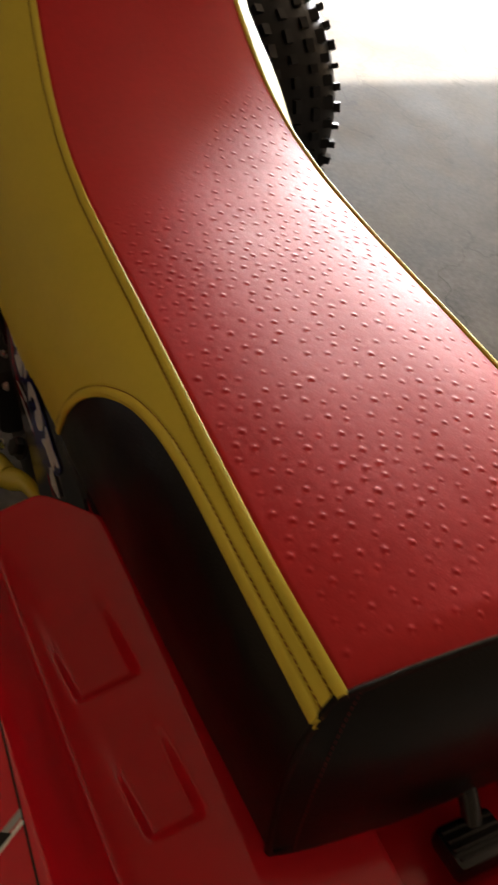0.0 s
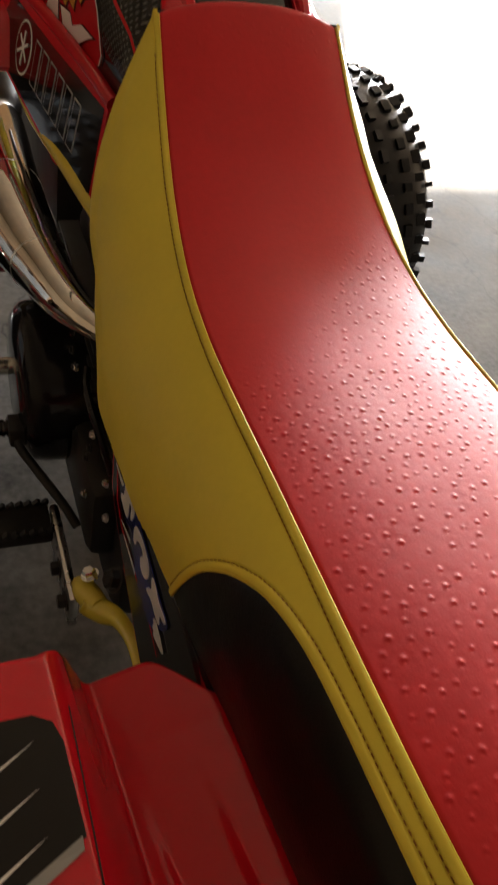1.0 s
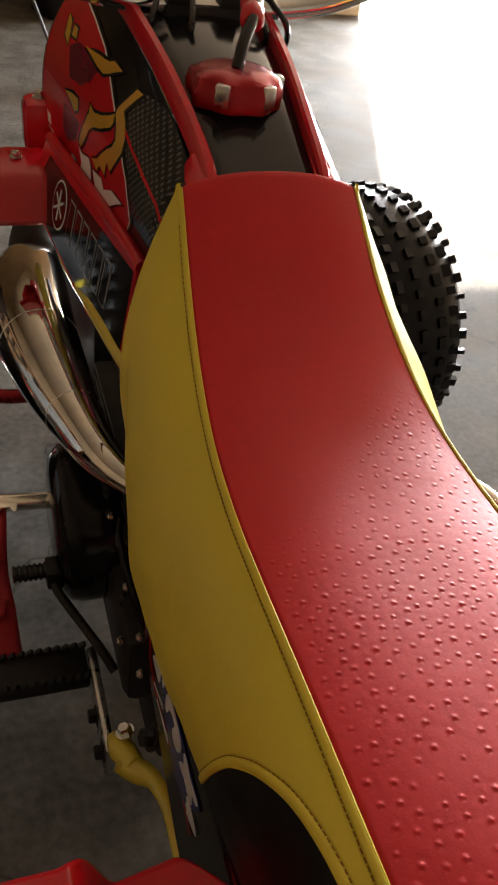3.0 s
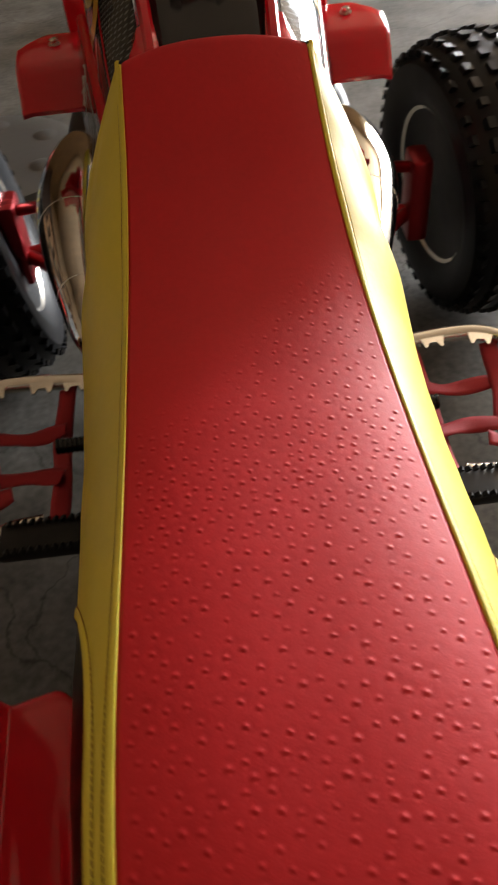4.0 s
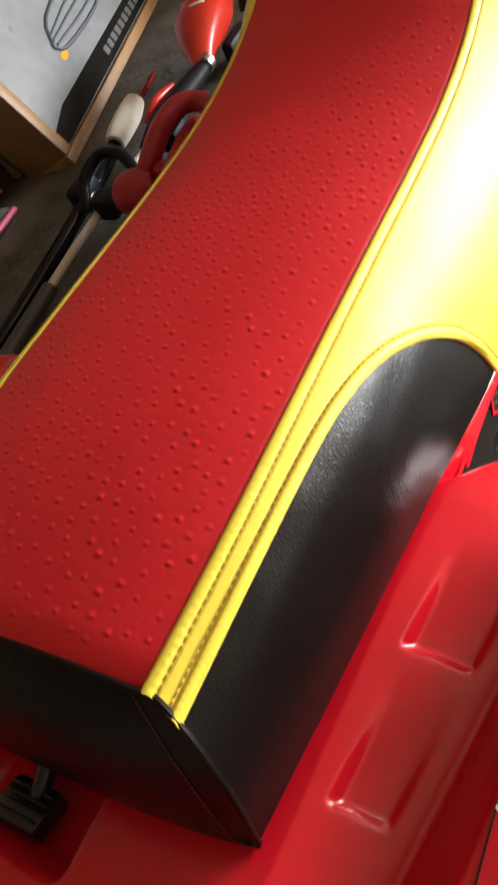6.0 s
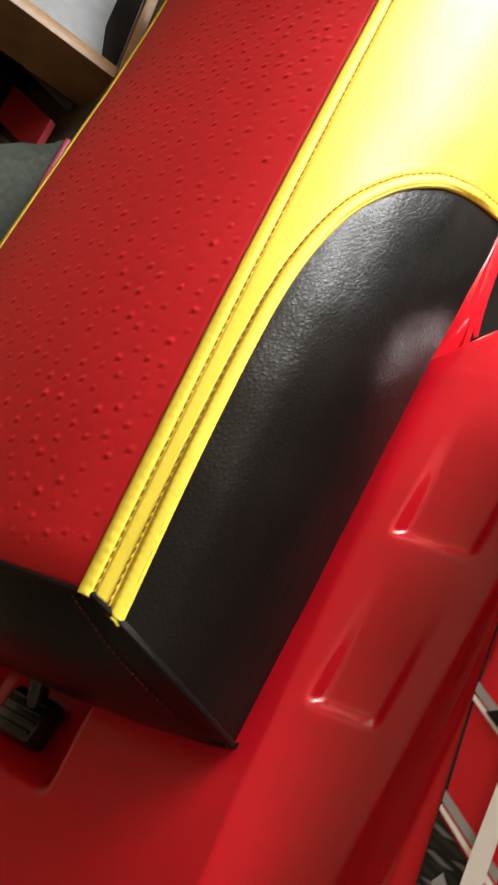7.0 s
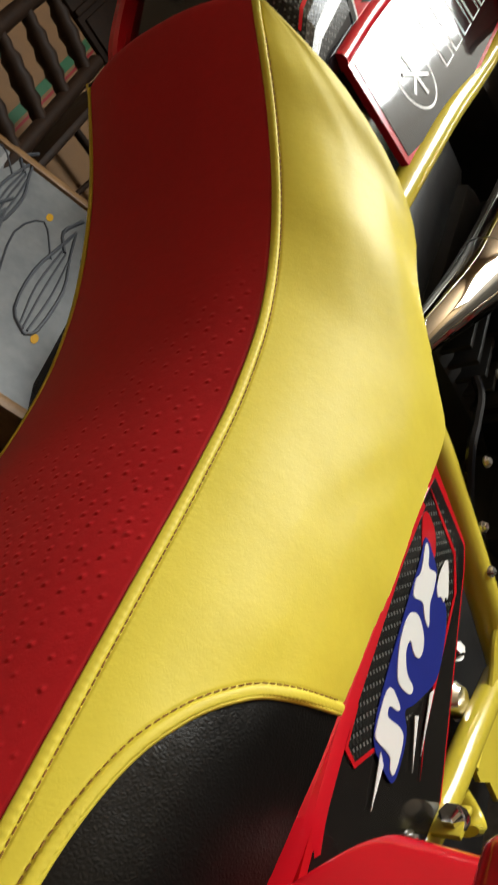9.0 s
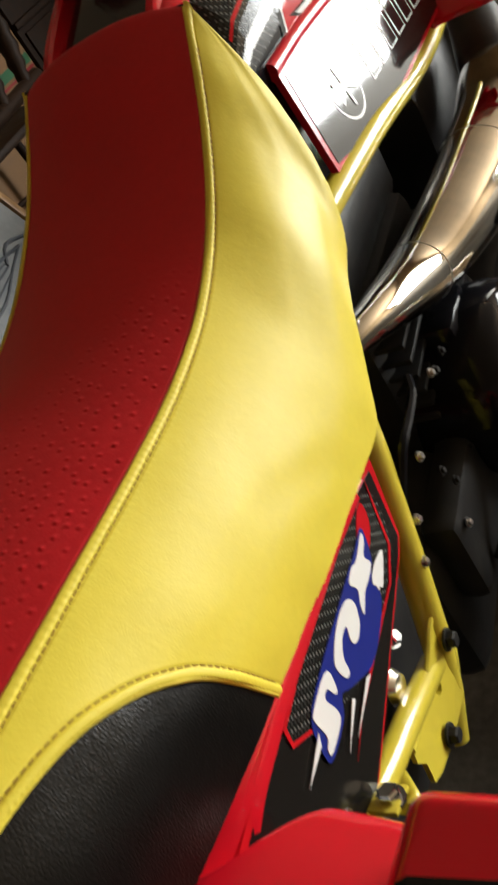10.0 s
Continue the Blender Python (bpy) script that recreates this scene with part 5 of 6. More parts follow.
# ---- foot guards, pegs, pedals ----
for s in (1, -1):
    Z = 0.30
    bm = bmesh.new()
    LOOP = [(0.12, 0.905, Z), (0.22, 0.905, Z), (0.33, 0.917, Z), (0.388, 0.908, Z), (0.44, 0.862, Z), (0.482, 0.80, Z), (0.500, 0.70, Z), (0.502, 0.60, Z), (0.492, 0.535, Z), (0.462, 0.495, Z), (0.425, 0.482, Z), (0.395, 0.505, Z), (0.365, 0.575, Z), (0.335, 0.628, Z), (0.28, 0.640, Z)]
    tube(bm, [(s * a, b, c) for a, b, c in LOOP], 0.0125, 14)
    guard = part("foot_guard", bm, ALLOY, quad, "polished alloy foot guard with red webbing")
    bm = bmesh.new()
    block(bm, (-0.05, -0.022, -0.0015), (0.055, 0.022, 0.0015), 0.001, Matrix.Translation((s * 0.447, 0.607, Z + 0.004)))
    part("heel_plate", bm, ALLOY, guard)
    for a, b, turn in ((0.375, 0.900, -0.25), (0.425, 0.868, -0.85), (0.468, 0.812, -1.05), (0.496, 0.715, -1.45), (0.25, 0.902, 0.0), (0.30, 0.905, 0.0)):
        m = Matrix.Translation((s * a, b, Z)) @ Matrix.Rotation(s * turn, 4, "Z")
        bm = bmesh.new()
        plate(bm, [(-0.020, 0.008), (0.020, 0.008), (0.014, -0.022), (0.010, -0.022), (0.006, -0.012), (-0.006, -0.012), (-0.010, -0.022), (-0.014, -0.022)], 0.004, lambda u, v, h, m=m: m @ Vector((u, v, h + 0.004)))
        part("strap_tab", bm, ALLOY, guard, smooth=False)
    STRAPS = [((0.385, 0.890), (0.380, 0.800), (0.365, 0.720), (0.395, 0.625)), ((0.262, 0.895), (0.268, 0.80), (0.264, 0.72), (0.262, 0.645)), ((0.262, 0.815), (0.31, 0.812), (0.38, 0.822), (0.455, 0.818)), ((0.262, 0.720), (0.31, 0.735), (0.38, 0.735), (0.482, 0.735)), ((0.44, 0.735), (0.40, 0.70), (0.375, 0.69), (0.33, 0.70))]
    for j, strap in enumerate(STRAPS):
        bm = bmesh.new()
        rows = []
        path = smooth_path([(s * a, b, 0.0) for a, b in strap], 8)
        for k, q in enumerate(path):
            d = path[min(k + 1, len(path) - 1)] - path[max(k - 1, 0)]
            n = np.array([-d[1], d[0], 0]) / np.linalg.norm(d)
            sag = Z - 0.004 - 0.014 * math.sin(math.pi * k / (len(path) - 1)) + 0.002 * (j % 2)
            rows.append([tuple(q + n * w + np.array([0, 0, sag + 0.0015 * math.cos(w * 120) + 0.003 * math.sin(k * 0.5 + j) * w / 0.014])) for w in (-0.0135, -0.006, 0.006, 0.0135)])
        grid(bm, rows)
        strap_ob = part("strap", bm, WEBBING, guard, "red nylon webbing strap")
        sol = strap_ob.modifiers.new("thickness", "SOLIDIFY")
        sol.thickness = 0.0016
    bm = bmesh.new()
    Z = 0.318
    block(bm, (0.0, -0.026, -0.012), (0.155, 0.026, 0.004), 0.004, Matrix.Translation((s * 0.178 - (0.155 if s < 0 else 0), 0.606, Z - 0.004)))
    for k in range(15):
        for y in (-0.022, 0.022):
            block(bm, (-0.0022, -0.003, 0.0), (0.0022, 0.003, 0.008), 0.0, Matrix.Translation((s * (0.184 + 0.010 * k), 0.606 + y, Z)) @ Matrix.Rotation(math.pi / 4, 4, "Y"))
    peg = part("foot_peg", bm, ENGINE, quad, "black serrated foot peg")
    bm = bmesh.new()
    block(bm, (-0.005, -0.110, -0.035), (0.006, 0.03, 0.018), 0.004, Matrix.Translation((s * 0.172, 0.595, Z - 0.015)))
    part("peg_mount", bm, STEEL, quad)
    for y in (0.545, 0.50):
        bolt_part("mount_bolt", (s * 0.177, y, Z - 0.018), 0.009, (s, 0, 0), ENGINE, quad)
    bm = bmesh.new()
    tube(bm, [(s * 0.150, 0.585, 0.32), (s * 0.165, 0.610, 0.338), (s * 0.190, 0.655, 0.355), (s * 0.203, 0.680, 0.365), (s * 0.204, 0.700, 0.372)], 0.0055, 12)
    block(bm, (-0.010, -0.016, -0.014), (0.010, 0.016, 0.014), 0.004, Matrix.Translation((s * 0.204, 0.701, 0.372)))
    lever = part("pedal_lever", bm, ENGINE, quad, "black foot lever with a ribbed rubber tip")
    bm = bmesh.new()
    prof = []
    for k in range(7):
        prof += [(0.0085, 0.006 * k), (0.0105, 0.006 * k + 0.001), (0.0105, 0.006 * k + 0.004), (0.0085, 0.006 * k + 0.005)]
    lathe(bm, prof, 14, Matrix.Translation((s * 0.211, 0.704, 0.374)) @ (Matrix.Rotation(math.pi, 4, "Z") if s < 0 else Matrix.Identity(4)))
    part("pedal_tip", bm, BLACK_PLASTIC, lever)

# ---- things along the wall and on the floor ----
# leaning product box on a pine frame
O, A, Uv = Vector((-1.455, 1.40, 0.035)), Vector((-0.197, 0.98, 0)).normalized(), Vector((-0.32, -0.06, 0.95))
Uv = (Uv - A * Uv.dot(A)).normalized()
Nv = A.cross(Uv)
if Nv.x < 0:
    Nv = -Nv
LEAN = Matrix((A, Uv, Nv)).transposed().to_4x4()
LEAN.translation = O
box = thing("product_box", "pale printed product box with line drawings, leaning in a pine frame", "box")


def leaning(u, v, h):
    return LEAN @ Vector((u, v, h))


bm = bmesh.new()
block(bm, (0, 0, -0.14), (0.97, 0.66, 0), 0.004, LEAN)
part("carton", bm, BOX_PRINT, box, smooth=False)
for name, lo, hi in (("frame_rail", (-0.05, -0.034, -0.16), (1.0, -0.002, 0.012)), ("frame_stile", (-0.045, -0.002, -0.16), (-0.004, 0.68, 0.010)), ("frame_stile", (0.974, -0.002, -0.16), (1.01, 0.68, 0.010)), ("frame_rail", (-0.045, 0.662, -0.16), (1.01, 0.70, 0.010))):
    bm = bmesh.new()
    block(bm, lo, hi, 0.004, LEAN)
    part(name, bm, WOOD, box, "pine rail" if "rail" in name else "")


def ink(name, outline, mat, lift=0.0):
    bm = bmesh.new()
    plate(bm, outline, 0.0006, lambda u, v, h: leaning(u, v, h + 0.0008 + lift))
    part(name, bm, mat, box, smooth=False)


ink("black_band", [(0.004, 0.004), (0.966, 0.004), (0.966, 0.062), (0.10, 0.070), (0.004, 0.050)], DARK_PRINT)
for k in range(9):
    ink("print_bar", [(0.40 + 0.035 * k, 0.022), (0.425 + 0.035 * k, 0.022), (0.428 + 0.035 * k, 0.046), (0.403 + 0.035 * k, 0.046)], GREY_PLASTIC, 0.0008)
ink("label_box", [(0.70, 0.085), (0.80, 0.085), (0.80, 0.125), (0.70, 0.125)], DARK_PRINT)
ink("label_box", [(0.72, 0.095), (0.75, 0.095), (0.75, 0.115), (0.72, 0.115)], GREY_PRINT, 0.0008)
for c in ((0.26, 0.13), (0.80, 0.283), (0.16, 0.34), (0.55, 0.46)):
    ink("yellow_dot", [(c[0] + 0.022 * math.cos(a), c[1] + 0.012 * math.sin(a)) for a in np.linspace(0, 2 * math.pi, 16, endpoint=False)], GOLD_PRINT, 0.0004)
ink("pale_band", [(0.01, 0.50), (0.96, 0.50), (0.96, 0.52), (0.01, 0.52)], GREY_PRINT)


def sketch(points, r=0.005):
    bm = bmesh.new()
    tube(bm, [tuple(leaning(u, v, 0.001)) for u, v in points], r, 6, 3, flat=1.0)
    part("drawn_line", bm, DRAWING, box)


for cx, cy, k in ((0.52, 0.17, 1.0), (0.42, 0.40, 0.9), (0.80, 0.42, 0.7)):
    sketch([(cx - 0.27 * k, cy - 0.005), (cx - 0.20 * k, cy + 0.055 * k), (cx + 0.0 * k, cy + 0.065 * k), (cx + 0.18 * k, cy + 0.035 * k), (cx + 0.30 * k, cy + 0.012 * k)], 0.006)
    sketch([(cx - 0.27 * k, cy - 0.005), (cx - 0.22 * k, cy - 0.035 * k), (cx + 0.0 * k, cy - 0.045 * k), (cx + 0.16 * k, cy - 0.012 * k), (cx + 0.30 * k, cy + 0.012 * k)], 0.006)
    for d in (-0.02, 0.01, 0.035):
        sketch([(cx - 0.25 * k, cy + d * 0.5), (cx - 0.05 * k, cy + d * k), (cx + 0.17 * k, cy + d * 0.6 * k)], 0.004)
    sketch([(cx + 0.17 * k, cy + 0.012), (cx + 0.26 * k, cy + 0.05), (cx + 0.38 * k, cy + 0.012)], 0.007)
    sketch([(cx + 0.10 * k, cy + 0.04), (cx + 0.24 * k, cy + 0.12), (cx + 0.10 * k, cy + 0.18), (cx - 0.16 * k, cy + 0.14)], 0.004)

# a chest that the box leans on
bm = bmesh.new()
block(bm, (-2.75, 1.25, 0.0), (-1.95, 2.30, 0.62), 0.01)
for y in (1.60, 1.94):
    block(bm, (-1.952, y, 0.06), (-1.94, y + 0.02, 0.58), 0.002)
tagged(part("storage_chest", bm, DARK_WOOD), "dark stained wooden storage chest against the wall", "chest")

# cardboard carton with printed bands and a dark spindle-back chair before it
carton = thing("cardboard_carton", "brown cardboard carton with green and red printed bands", "carton")
bm = bmesh.new()
block(bm, (-2.85, 2.45, 0.0), (-2.34, 3.75, 1.05), 0.006)
part("carton_body", bm, CARDBOARD, carton, smooth=False)
for name, z0, z1, mat in (("green_band", 0.475, 0.52, GREEN_PRINT), ("red_band", 0.45, 0.462, RED_MATTE)):
    bm = bmesh.new()
    block(bm, (-2.34, 2.46, z0), (-2.337, 3.74, z1), 0.0)
    part(name, bm, mat, carton, smooth=False)
bm = bmesh.new()
block(bm, (-2.63, 2.45, 1.051), (-2.57, 3.75, 1.053), 0.0)
part("tape", bm, TAUPE, carton, smooth=False)
for k in range(5):
    bm = bmesh.new()
    block(bm, (-2.34, 2.85 + 0.07 * k, 0.70), (-2.337, 2.89 + 0.07 * k, 0.76), 0.0)
    part("print_bar", bm, GREEN_PRINT, carton, smooth=False)
# dark block added to fill the dark area past the carton; ledge slightly proud
cabinet = thing("dark_area_block", "dark brown cabinet-like block with a narrow ledge, filling a dark area", "cabinet")
bm = bmesh.new()
block(bm, (-3.05, 3.86, 0.0), (-2.40, 5.42, 1.30), 0.008)
part("block_body", bm, DARK_WOOD, cabinet)
bm = bmesh.new()
block(bm, (-2.40, 3.84, 0.60), (-2.37, 5.43, 0.635), 0.006)
part("ledge", bm, DARK_WOOD, cabinet)
for y0, y1 in ((3.90, 4.62), (4.66, 5.38)):
    bm = bmesh.new()
    block(bm, (-2.402, y0, 0.05), (-2.385, y1, 0.57), 0.006)
    part("block_door", bm, DARK_WOOD, cabinet)
chair = thing("spindle_chair", "dark wooden chair with thick turned back spindles", "chair")
C0, CD, CU = Vector((-1.80, 2.12, 0.49)), Vector((-0.03, 0.235, 0.0)), Vector((0.0, 0.10, 0.31))
for k in range(5):
    prof = [(0.024, 0), (0.031, 0.04), (0.027, 0.06), (0.040, 0.09), (0.033, 0.12), (0.044, 0.16), (0.033, 0.20), (0.040, 0.24), (0.027, 0.27), (0.031, 0.30), (0.024, 0.33)]
    bm = bmesh.new()
    lathe(bm, prof, 16, Matrix.Translation(C0 + CD * k) @ CU.to_track_quat("X", "Y").to_matrix().to_4x4())
    part("spindle", bm, DARK_WOOD, chair)
bm = bmesh.new()
tube(bm, [tuple(C0 + CU * 1.03 + CD * k + Vector((0, 0, 0.012 * math.sin(k * 0.7)))) for k in (-0.5, 1, 2, 3, 4.5)], 0.034, 14)
part("top_rail", bm, DARK_WOOD, chair)
bm = bmesh.new()
tube(bm, [tuple(C0 + CD * k) for k in (-0.5, 1, 2, 3, 4.5)], 0.032, 14)
part("lower_rail", bm, DARK_WOOD, chair)
bm = bmesh.new()
block(bm, (-2.24, 2.42, 0.38), (-1.86, 3.18, 0.415), 0.012)
part("seat_board", bm, DARK_WOOD, chair)
for x in (-2.20, -1.88):
    for y in (2.46, 3.12):
        bm = bmesh.new()
        tube(bm, [(x, y, 0.0), (x, y + 0.005, 0.2), (x, y, 0.40)], 0.020, 12)
        part("leg", bm, DARK_WOOD, chair)
bm = bmesh.new()
tube(bm, [(-2.20, 2.46, 0.16), (-2.04, 2.79, 0.165), (-1.88, 3.12, 0.16)], 0.012, 10)
part("stretcher", bm, DARK_WOOD, chair)

# string trimmer on the floor
trim_tool = thing("string_trimmer", "red and black string trimmer lying on the floor", "trimmer")
bm = bmesh.new()
tube(bm, [(-1.13, 0.55, 0.045), (-1.135, 0.84, 0.05), (-1.14, 1.01, 0.05), (-1.13, 1.17, 0.052), (-1.105, 1.34, 0.06)], 0.011, 12)
part("pale_shaft", bm, WHITE_FOAM, trim_tool, "pale shaft")
bm = bmesh.new()
tube(bm, [(-1.132, 0.55, 0.045), (-1.134, 0.70, 0.047), (-1.135, 0.86, 0.05)], 0.019, 12)
part("shaft_sleeve", bm, GREY_PLASTIC, trim_tool)
bm = bmesh.new()
tube(bm, [(-1.105, 1.31, 0.06, 0.020), (-1.085, 1.38, 0.075, 0.036), (-1.07, 1.46, 0.085, 0.030), (-1.055, 1.54, 0.09, 0.026), (-1.045, 1.58, 0.095, 0.020)], None, 16)
block(bm, (-0.035, -0.03, -0.03), (0.035, 0.04, 0.03), 0.014, Matrix.Translation((-1.06, 1.37, 0.05)))
part("rear_handle", bm, TOOL_BLACK, trim_tool)
bm = bmesh.new()
tube(bm, [(-1.125, 1.38, 0.09, 0.008), (-1.115, 1.43, 0.11, 0.013), (-1.10, 1.50, 0.105, 0.010)], None, 12)
part("trigger", bm, ORANGE, trim_tool)
bm = bmesh.new()
rows = []
for y, cx, cz, wx, wz in ((1.58, -1.045, 0.10, 0.018, 0.018), (1.62, -1.065, 0.11, 0.034, 0.030), (1.68, -1.10, 0.115, 0.062, 0.05), (1.75, -1.13, 0.12, 0.088, 0.068), (1.83, -1.155, 0.12, 0.092, 0.075), (1.90, -1.17, 0.12, 0.078, 0.072), (1.96, -1.19, 0.12, 0.060, 0.06), (2.0, -1.20, 0.12, 0.030, 0.04)):
    cx, y, wx, wz = -1.045 + (cx + 1.045) * 0.8, 1.58 + (y - 1.58) * 0.78, wx * 0.72, wz * 0.8
    rows.append([(cx + wx * math.copysign(abs(math.cos(a)) ** 0.75, math.cos(a)), y + 0.03 * math.cos(a), cz + wz * math.copysign(abs(math.sin(a)) ** 0.75, math.sin(a))) for a in np.linspace(0, 2 * math.pi, 25)])
grid(bm, rows)
bm.faces.new([bm.verts.new(p) for p in rows[-1][:-1]])
bmesh.ops.remove_doubles(bm, verts=bm.verts, dist=0.0003)
tube(bm, [(-1.185, 1.84, 0.15, 0.018), (-1.20, 1.895, 0.16, 0.021), (-1.195, 1.92, 0.15, 0.010)], None, 12)
part("motor_housing", bm, ORANGE, trim_tool, "bright red motor housing")
bm = bmesh.new()
tube(bm, [(-1.13, 1.89, 0.14, 0.010), (-1.105, 1.925, 0.16, 0.013), (-1.085, 1.89, 0.17, 0.012), (-1.08, 1.85, 0.16, 0.010)], None, 12)
part("hook_loop", bm, ORANGE, trim_tool)
bm = bmesh.new()
lathe(bm, [(0.016, 0), (0.024, 0.002), (0.024, 0.022), (0.016, 0.026)], 18, Matrix.Translation((-1.043, 1.575, 0.097)) @ Matrix.Rotation(radians(90), 4, "Z"))
part("collar", bm, STEEL, trim_tool)
bm = bmesh.new()
block(bm, (-0.004, -0.035, -0.002), (0.004, 0.035, 0.002), 0.001, Matrix.Translation((-1.08, 1.85, 0.18)) @ Matrix.Rotation(-0.5, 4, "Z"))
part("line_stub", bm, WHITE_FOAM, trim_tool)
bm = bmesh.new()
block(bm, (-0.022, -0.005, -0.002), (0.022, 0.005, 0.002), 0.001, Matrix.Translation((-1.11, 1.74, 0.176)) @ Matrix.Rotation(0.3, 4, "Z"))
part("label_strip", bm, WHITE, trim_tool)
bm = bmesh.new()
block(bm, (-0.02, -0.05, -0.05), (0.02, 0.06, 0.02), 0.015, Matrix.Translation((-1.055, 1.75, 0.055)))
part("engine_guard", bm, TOOL_BLACK, trim_tool)

# long dark pole with a pale grip
pole = thing("garden_pole", "long dark pole tool with a pale grip, lying beside the trimmer", "pole tool")
bm = bmesh.new()
tube(bm, [(-1.20, 0.55, 0.03), (-1.198, 0.936, 0.045), (-1.205, 1.08, 0.05), (-1.22, 1.235, 0.05), (-1.252, 1.37, 0.05)], 0.019, 12)
part("pole_shaft", bm, BLACK_GLOSS, pole)
bm = bmesh.new()
tube(bm, [(-1.248, 1.36, 0.052, 0.026), (-1.258, 1.40, 0.052, 0.032), (-1.272, 1.48, 0.052, 0.034), (-1.285, 1.535, 0.052, 0.028)], None, 16)
part("pole_grip", bm, WHITE_FOAM, pole)
bm = bmesh.new()
tube(bm, [(-1.17, 1.10, 0.06), (-1.19, 1.16, 0.10), (-1.17, 1.225, 0.12), (-1.10, 1.225, 0.12), (-1.04, 1.18, 0.09), (-1.05, 1.14, 0.06)], 0.015, 12)
block(bm, (-0.03, -0.03, -0.03), (0.03, 0.03, 0.03), 0.012, Matrix.Translation((-1.11, 1.12, 0.06)))
block(bm, (-0.03, -0.04, -0.03), (0.03, 0.04, 0.03), 0.014, Matrix.Translation((-1.225, 1.17, 0.06)))
part("loop_handle", bm, TOOL_BLACK, pole)
bm = bmesh.new()
tube(bm, [(-1.285, 1.53, 0.045), (-1.305, 1.60, 0.035), (-1.325, 1.70, 0.03)], 0.008, 8)
part("pole_rod", bm, RED_METAL, pole)

# red hand blower with a loop handle and vents
blower = thing("leaf_blower", "dark red plastic leaf blower lying on the floor", "leaf blower")
bm = bmesh.new()
rows = []
for x, y, z, wx, wz in ((-0.905, 1.33, 0.10, 0.018, 0.03), (-0.89, 1.28, 0.10, 0.034, 0.06), (-0.868, 1.20, 0.10, 0.042, 0.075), (-0.845, 1.12, 0.095, 0.050, 0.085), (-0.82, 1.04, 0.095, 0.058, 0.088), (-0.795, 0.97, 0.09, 0.056, 0.08), (-0.775, 0.91, 0.08, 0.048, 0.065), (-0.765, 0.87, 0.075, 0.036, 0.05), (-0.763, 0.863, 0.075, 0.004, 0.006)):
    wx = wx * 0.64
    rows.append([(x + wx * math.copysign(abs(math.cos(a)) ** 0.7, math.cos(a)), y + 0.3 * wx * math.cos(a), z + wz * math.copysign(abs(math.sin(a)) ** 0.7, math.sin(a))) for a in np.linspace(0, 2 * math.pi, 25)])
grid(bm, rows)
part("blower_body", bm, BLOWER_RED, blower)
bm = bmesh.new()
tube(bm, [(-0.775, 1.02, 0.05, 0.03), (-0.765, 1.12, 0.06, 0.040), (-0.775, 1.21, 0.06, 0.042), (-0.80, 1.27, 0.06, 0.028)], None, 18)
part("side_housing", bm, BLOWER_RED, blower)
bm = bmesh.new()
tube(bm, [(-0.945, 1.095, 0.13, 0.022), (-0.925, 1.14, 0.165, 0.024), (-0.915, 1.20, 0.19, 0.025), (-0.895, 1.26, 0.20, 0.024), (-0.86, 1.285, 0.19, 0.023), (-0.82, 1.27, 0.18, 0.022), (-0.775, 1.235, 0.18, 0.026), (-0.745, 1.205, 0.18, 0.024)], None, 14)
part("blower_handle", bm, BLOWER_RED, blower)
bm = bmesh.new()
tube(bm, [(-0.935, 1.135, 0.14), (-0.89, 1.125, 0.14), (-0.85, 1.12, 0.14)], 0.020, 12)
part("cross_brace", bm, BLOWER_RED, blower)
bm = bmesh.new()
tube(bm, [(-1.0, 1.07, 0.11, 0.034), (-0.975, 1.078, 0.118, 0.050), (-0.945, 1.09, 0.12, 0.050), (-0.915, 1.105, 0.12, 0.036)], None, 18)
part("end_knob", bm, BLOWER_RED, blower)
for k in range(9):
    bm = bmesh.new()
    block(bm, (-0.009, -0.0028, -0.016), (0.009, 0.0028, 0.016), 0.001, Matrix.Translation((-0.882 + 0.0085 * k, 1.035 - 0.012 * k, 0.10)) @ Matrix.Rotation(0.6, 4, "Z"))
    part("vent_slot", bm, WHITE_FOAM, blower)
bm = bmesh.new()
block(bm, (-0.035, -0.075, -0.05), (0.020, 0.075, 0.015), 0.012, Matrix.Translation((-0.848, 0.985, 0.10)) @ Matrix.Rotation(0.62, 4, "Z"))
part("vent_box", bm, TOOL_BLACK, blower)
bm = bmesh.new()
tube(bm, [(-0.815, 1.25, 0.08, 0.03), (-0.79, 1.275, 0.08, 0.036), (-0.765, 1.27, 0.07, 0.028)], None, 14)
part("fuel_knob", bm, TOOL_BLACK, blower)
bm = bmesh.new()
tube(bm, [(-0.79, 0.93, 0.06, 0.010), (-0.785, 0.905, 0.065, 0.026), (-0.785, 0.84, 0.05, 0.028), (-0.76, 0.74, 0.045, 0.030)], None, 16)
part("nozzle", bm, TOOL_BLACK, blower)

bm = bmesh.new()
rows = []
for k in range(9):
    a = math.pi * k / 8
    rows.append([(-0.822 + 0.016 * math.sin(a) * math.cos(b), 1.17 - 0.075 * math.cos(a), 0.135 + 0.035 * math.sin(a) * math.sin(b)) for b in np.linspace(0, 2 * math.pi, 15)])
grid(bm, rows)
part("air_filter_cover", bm, TOOL_BLACK, blower)

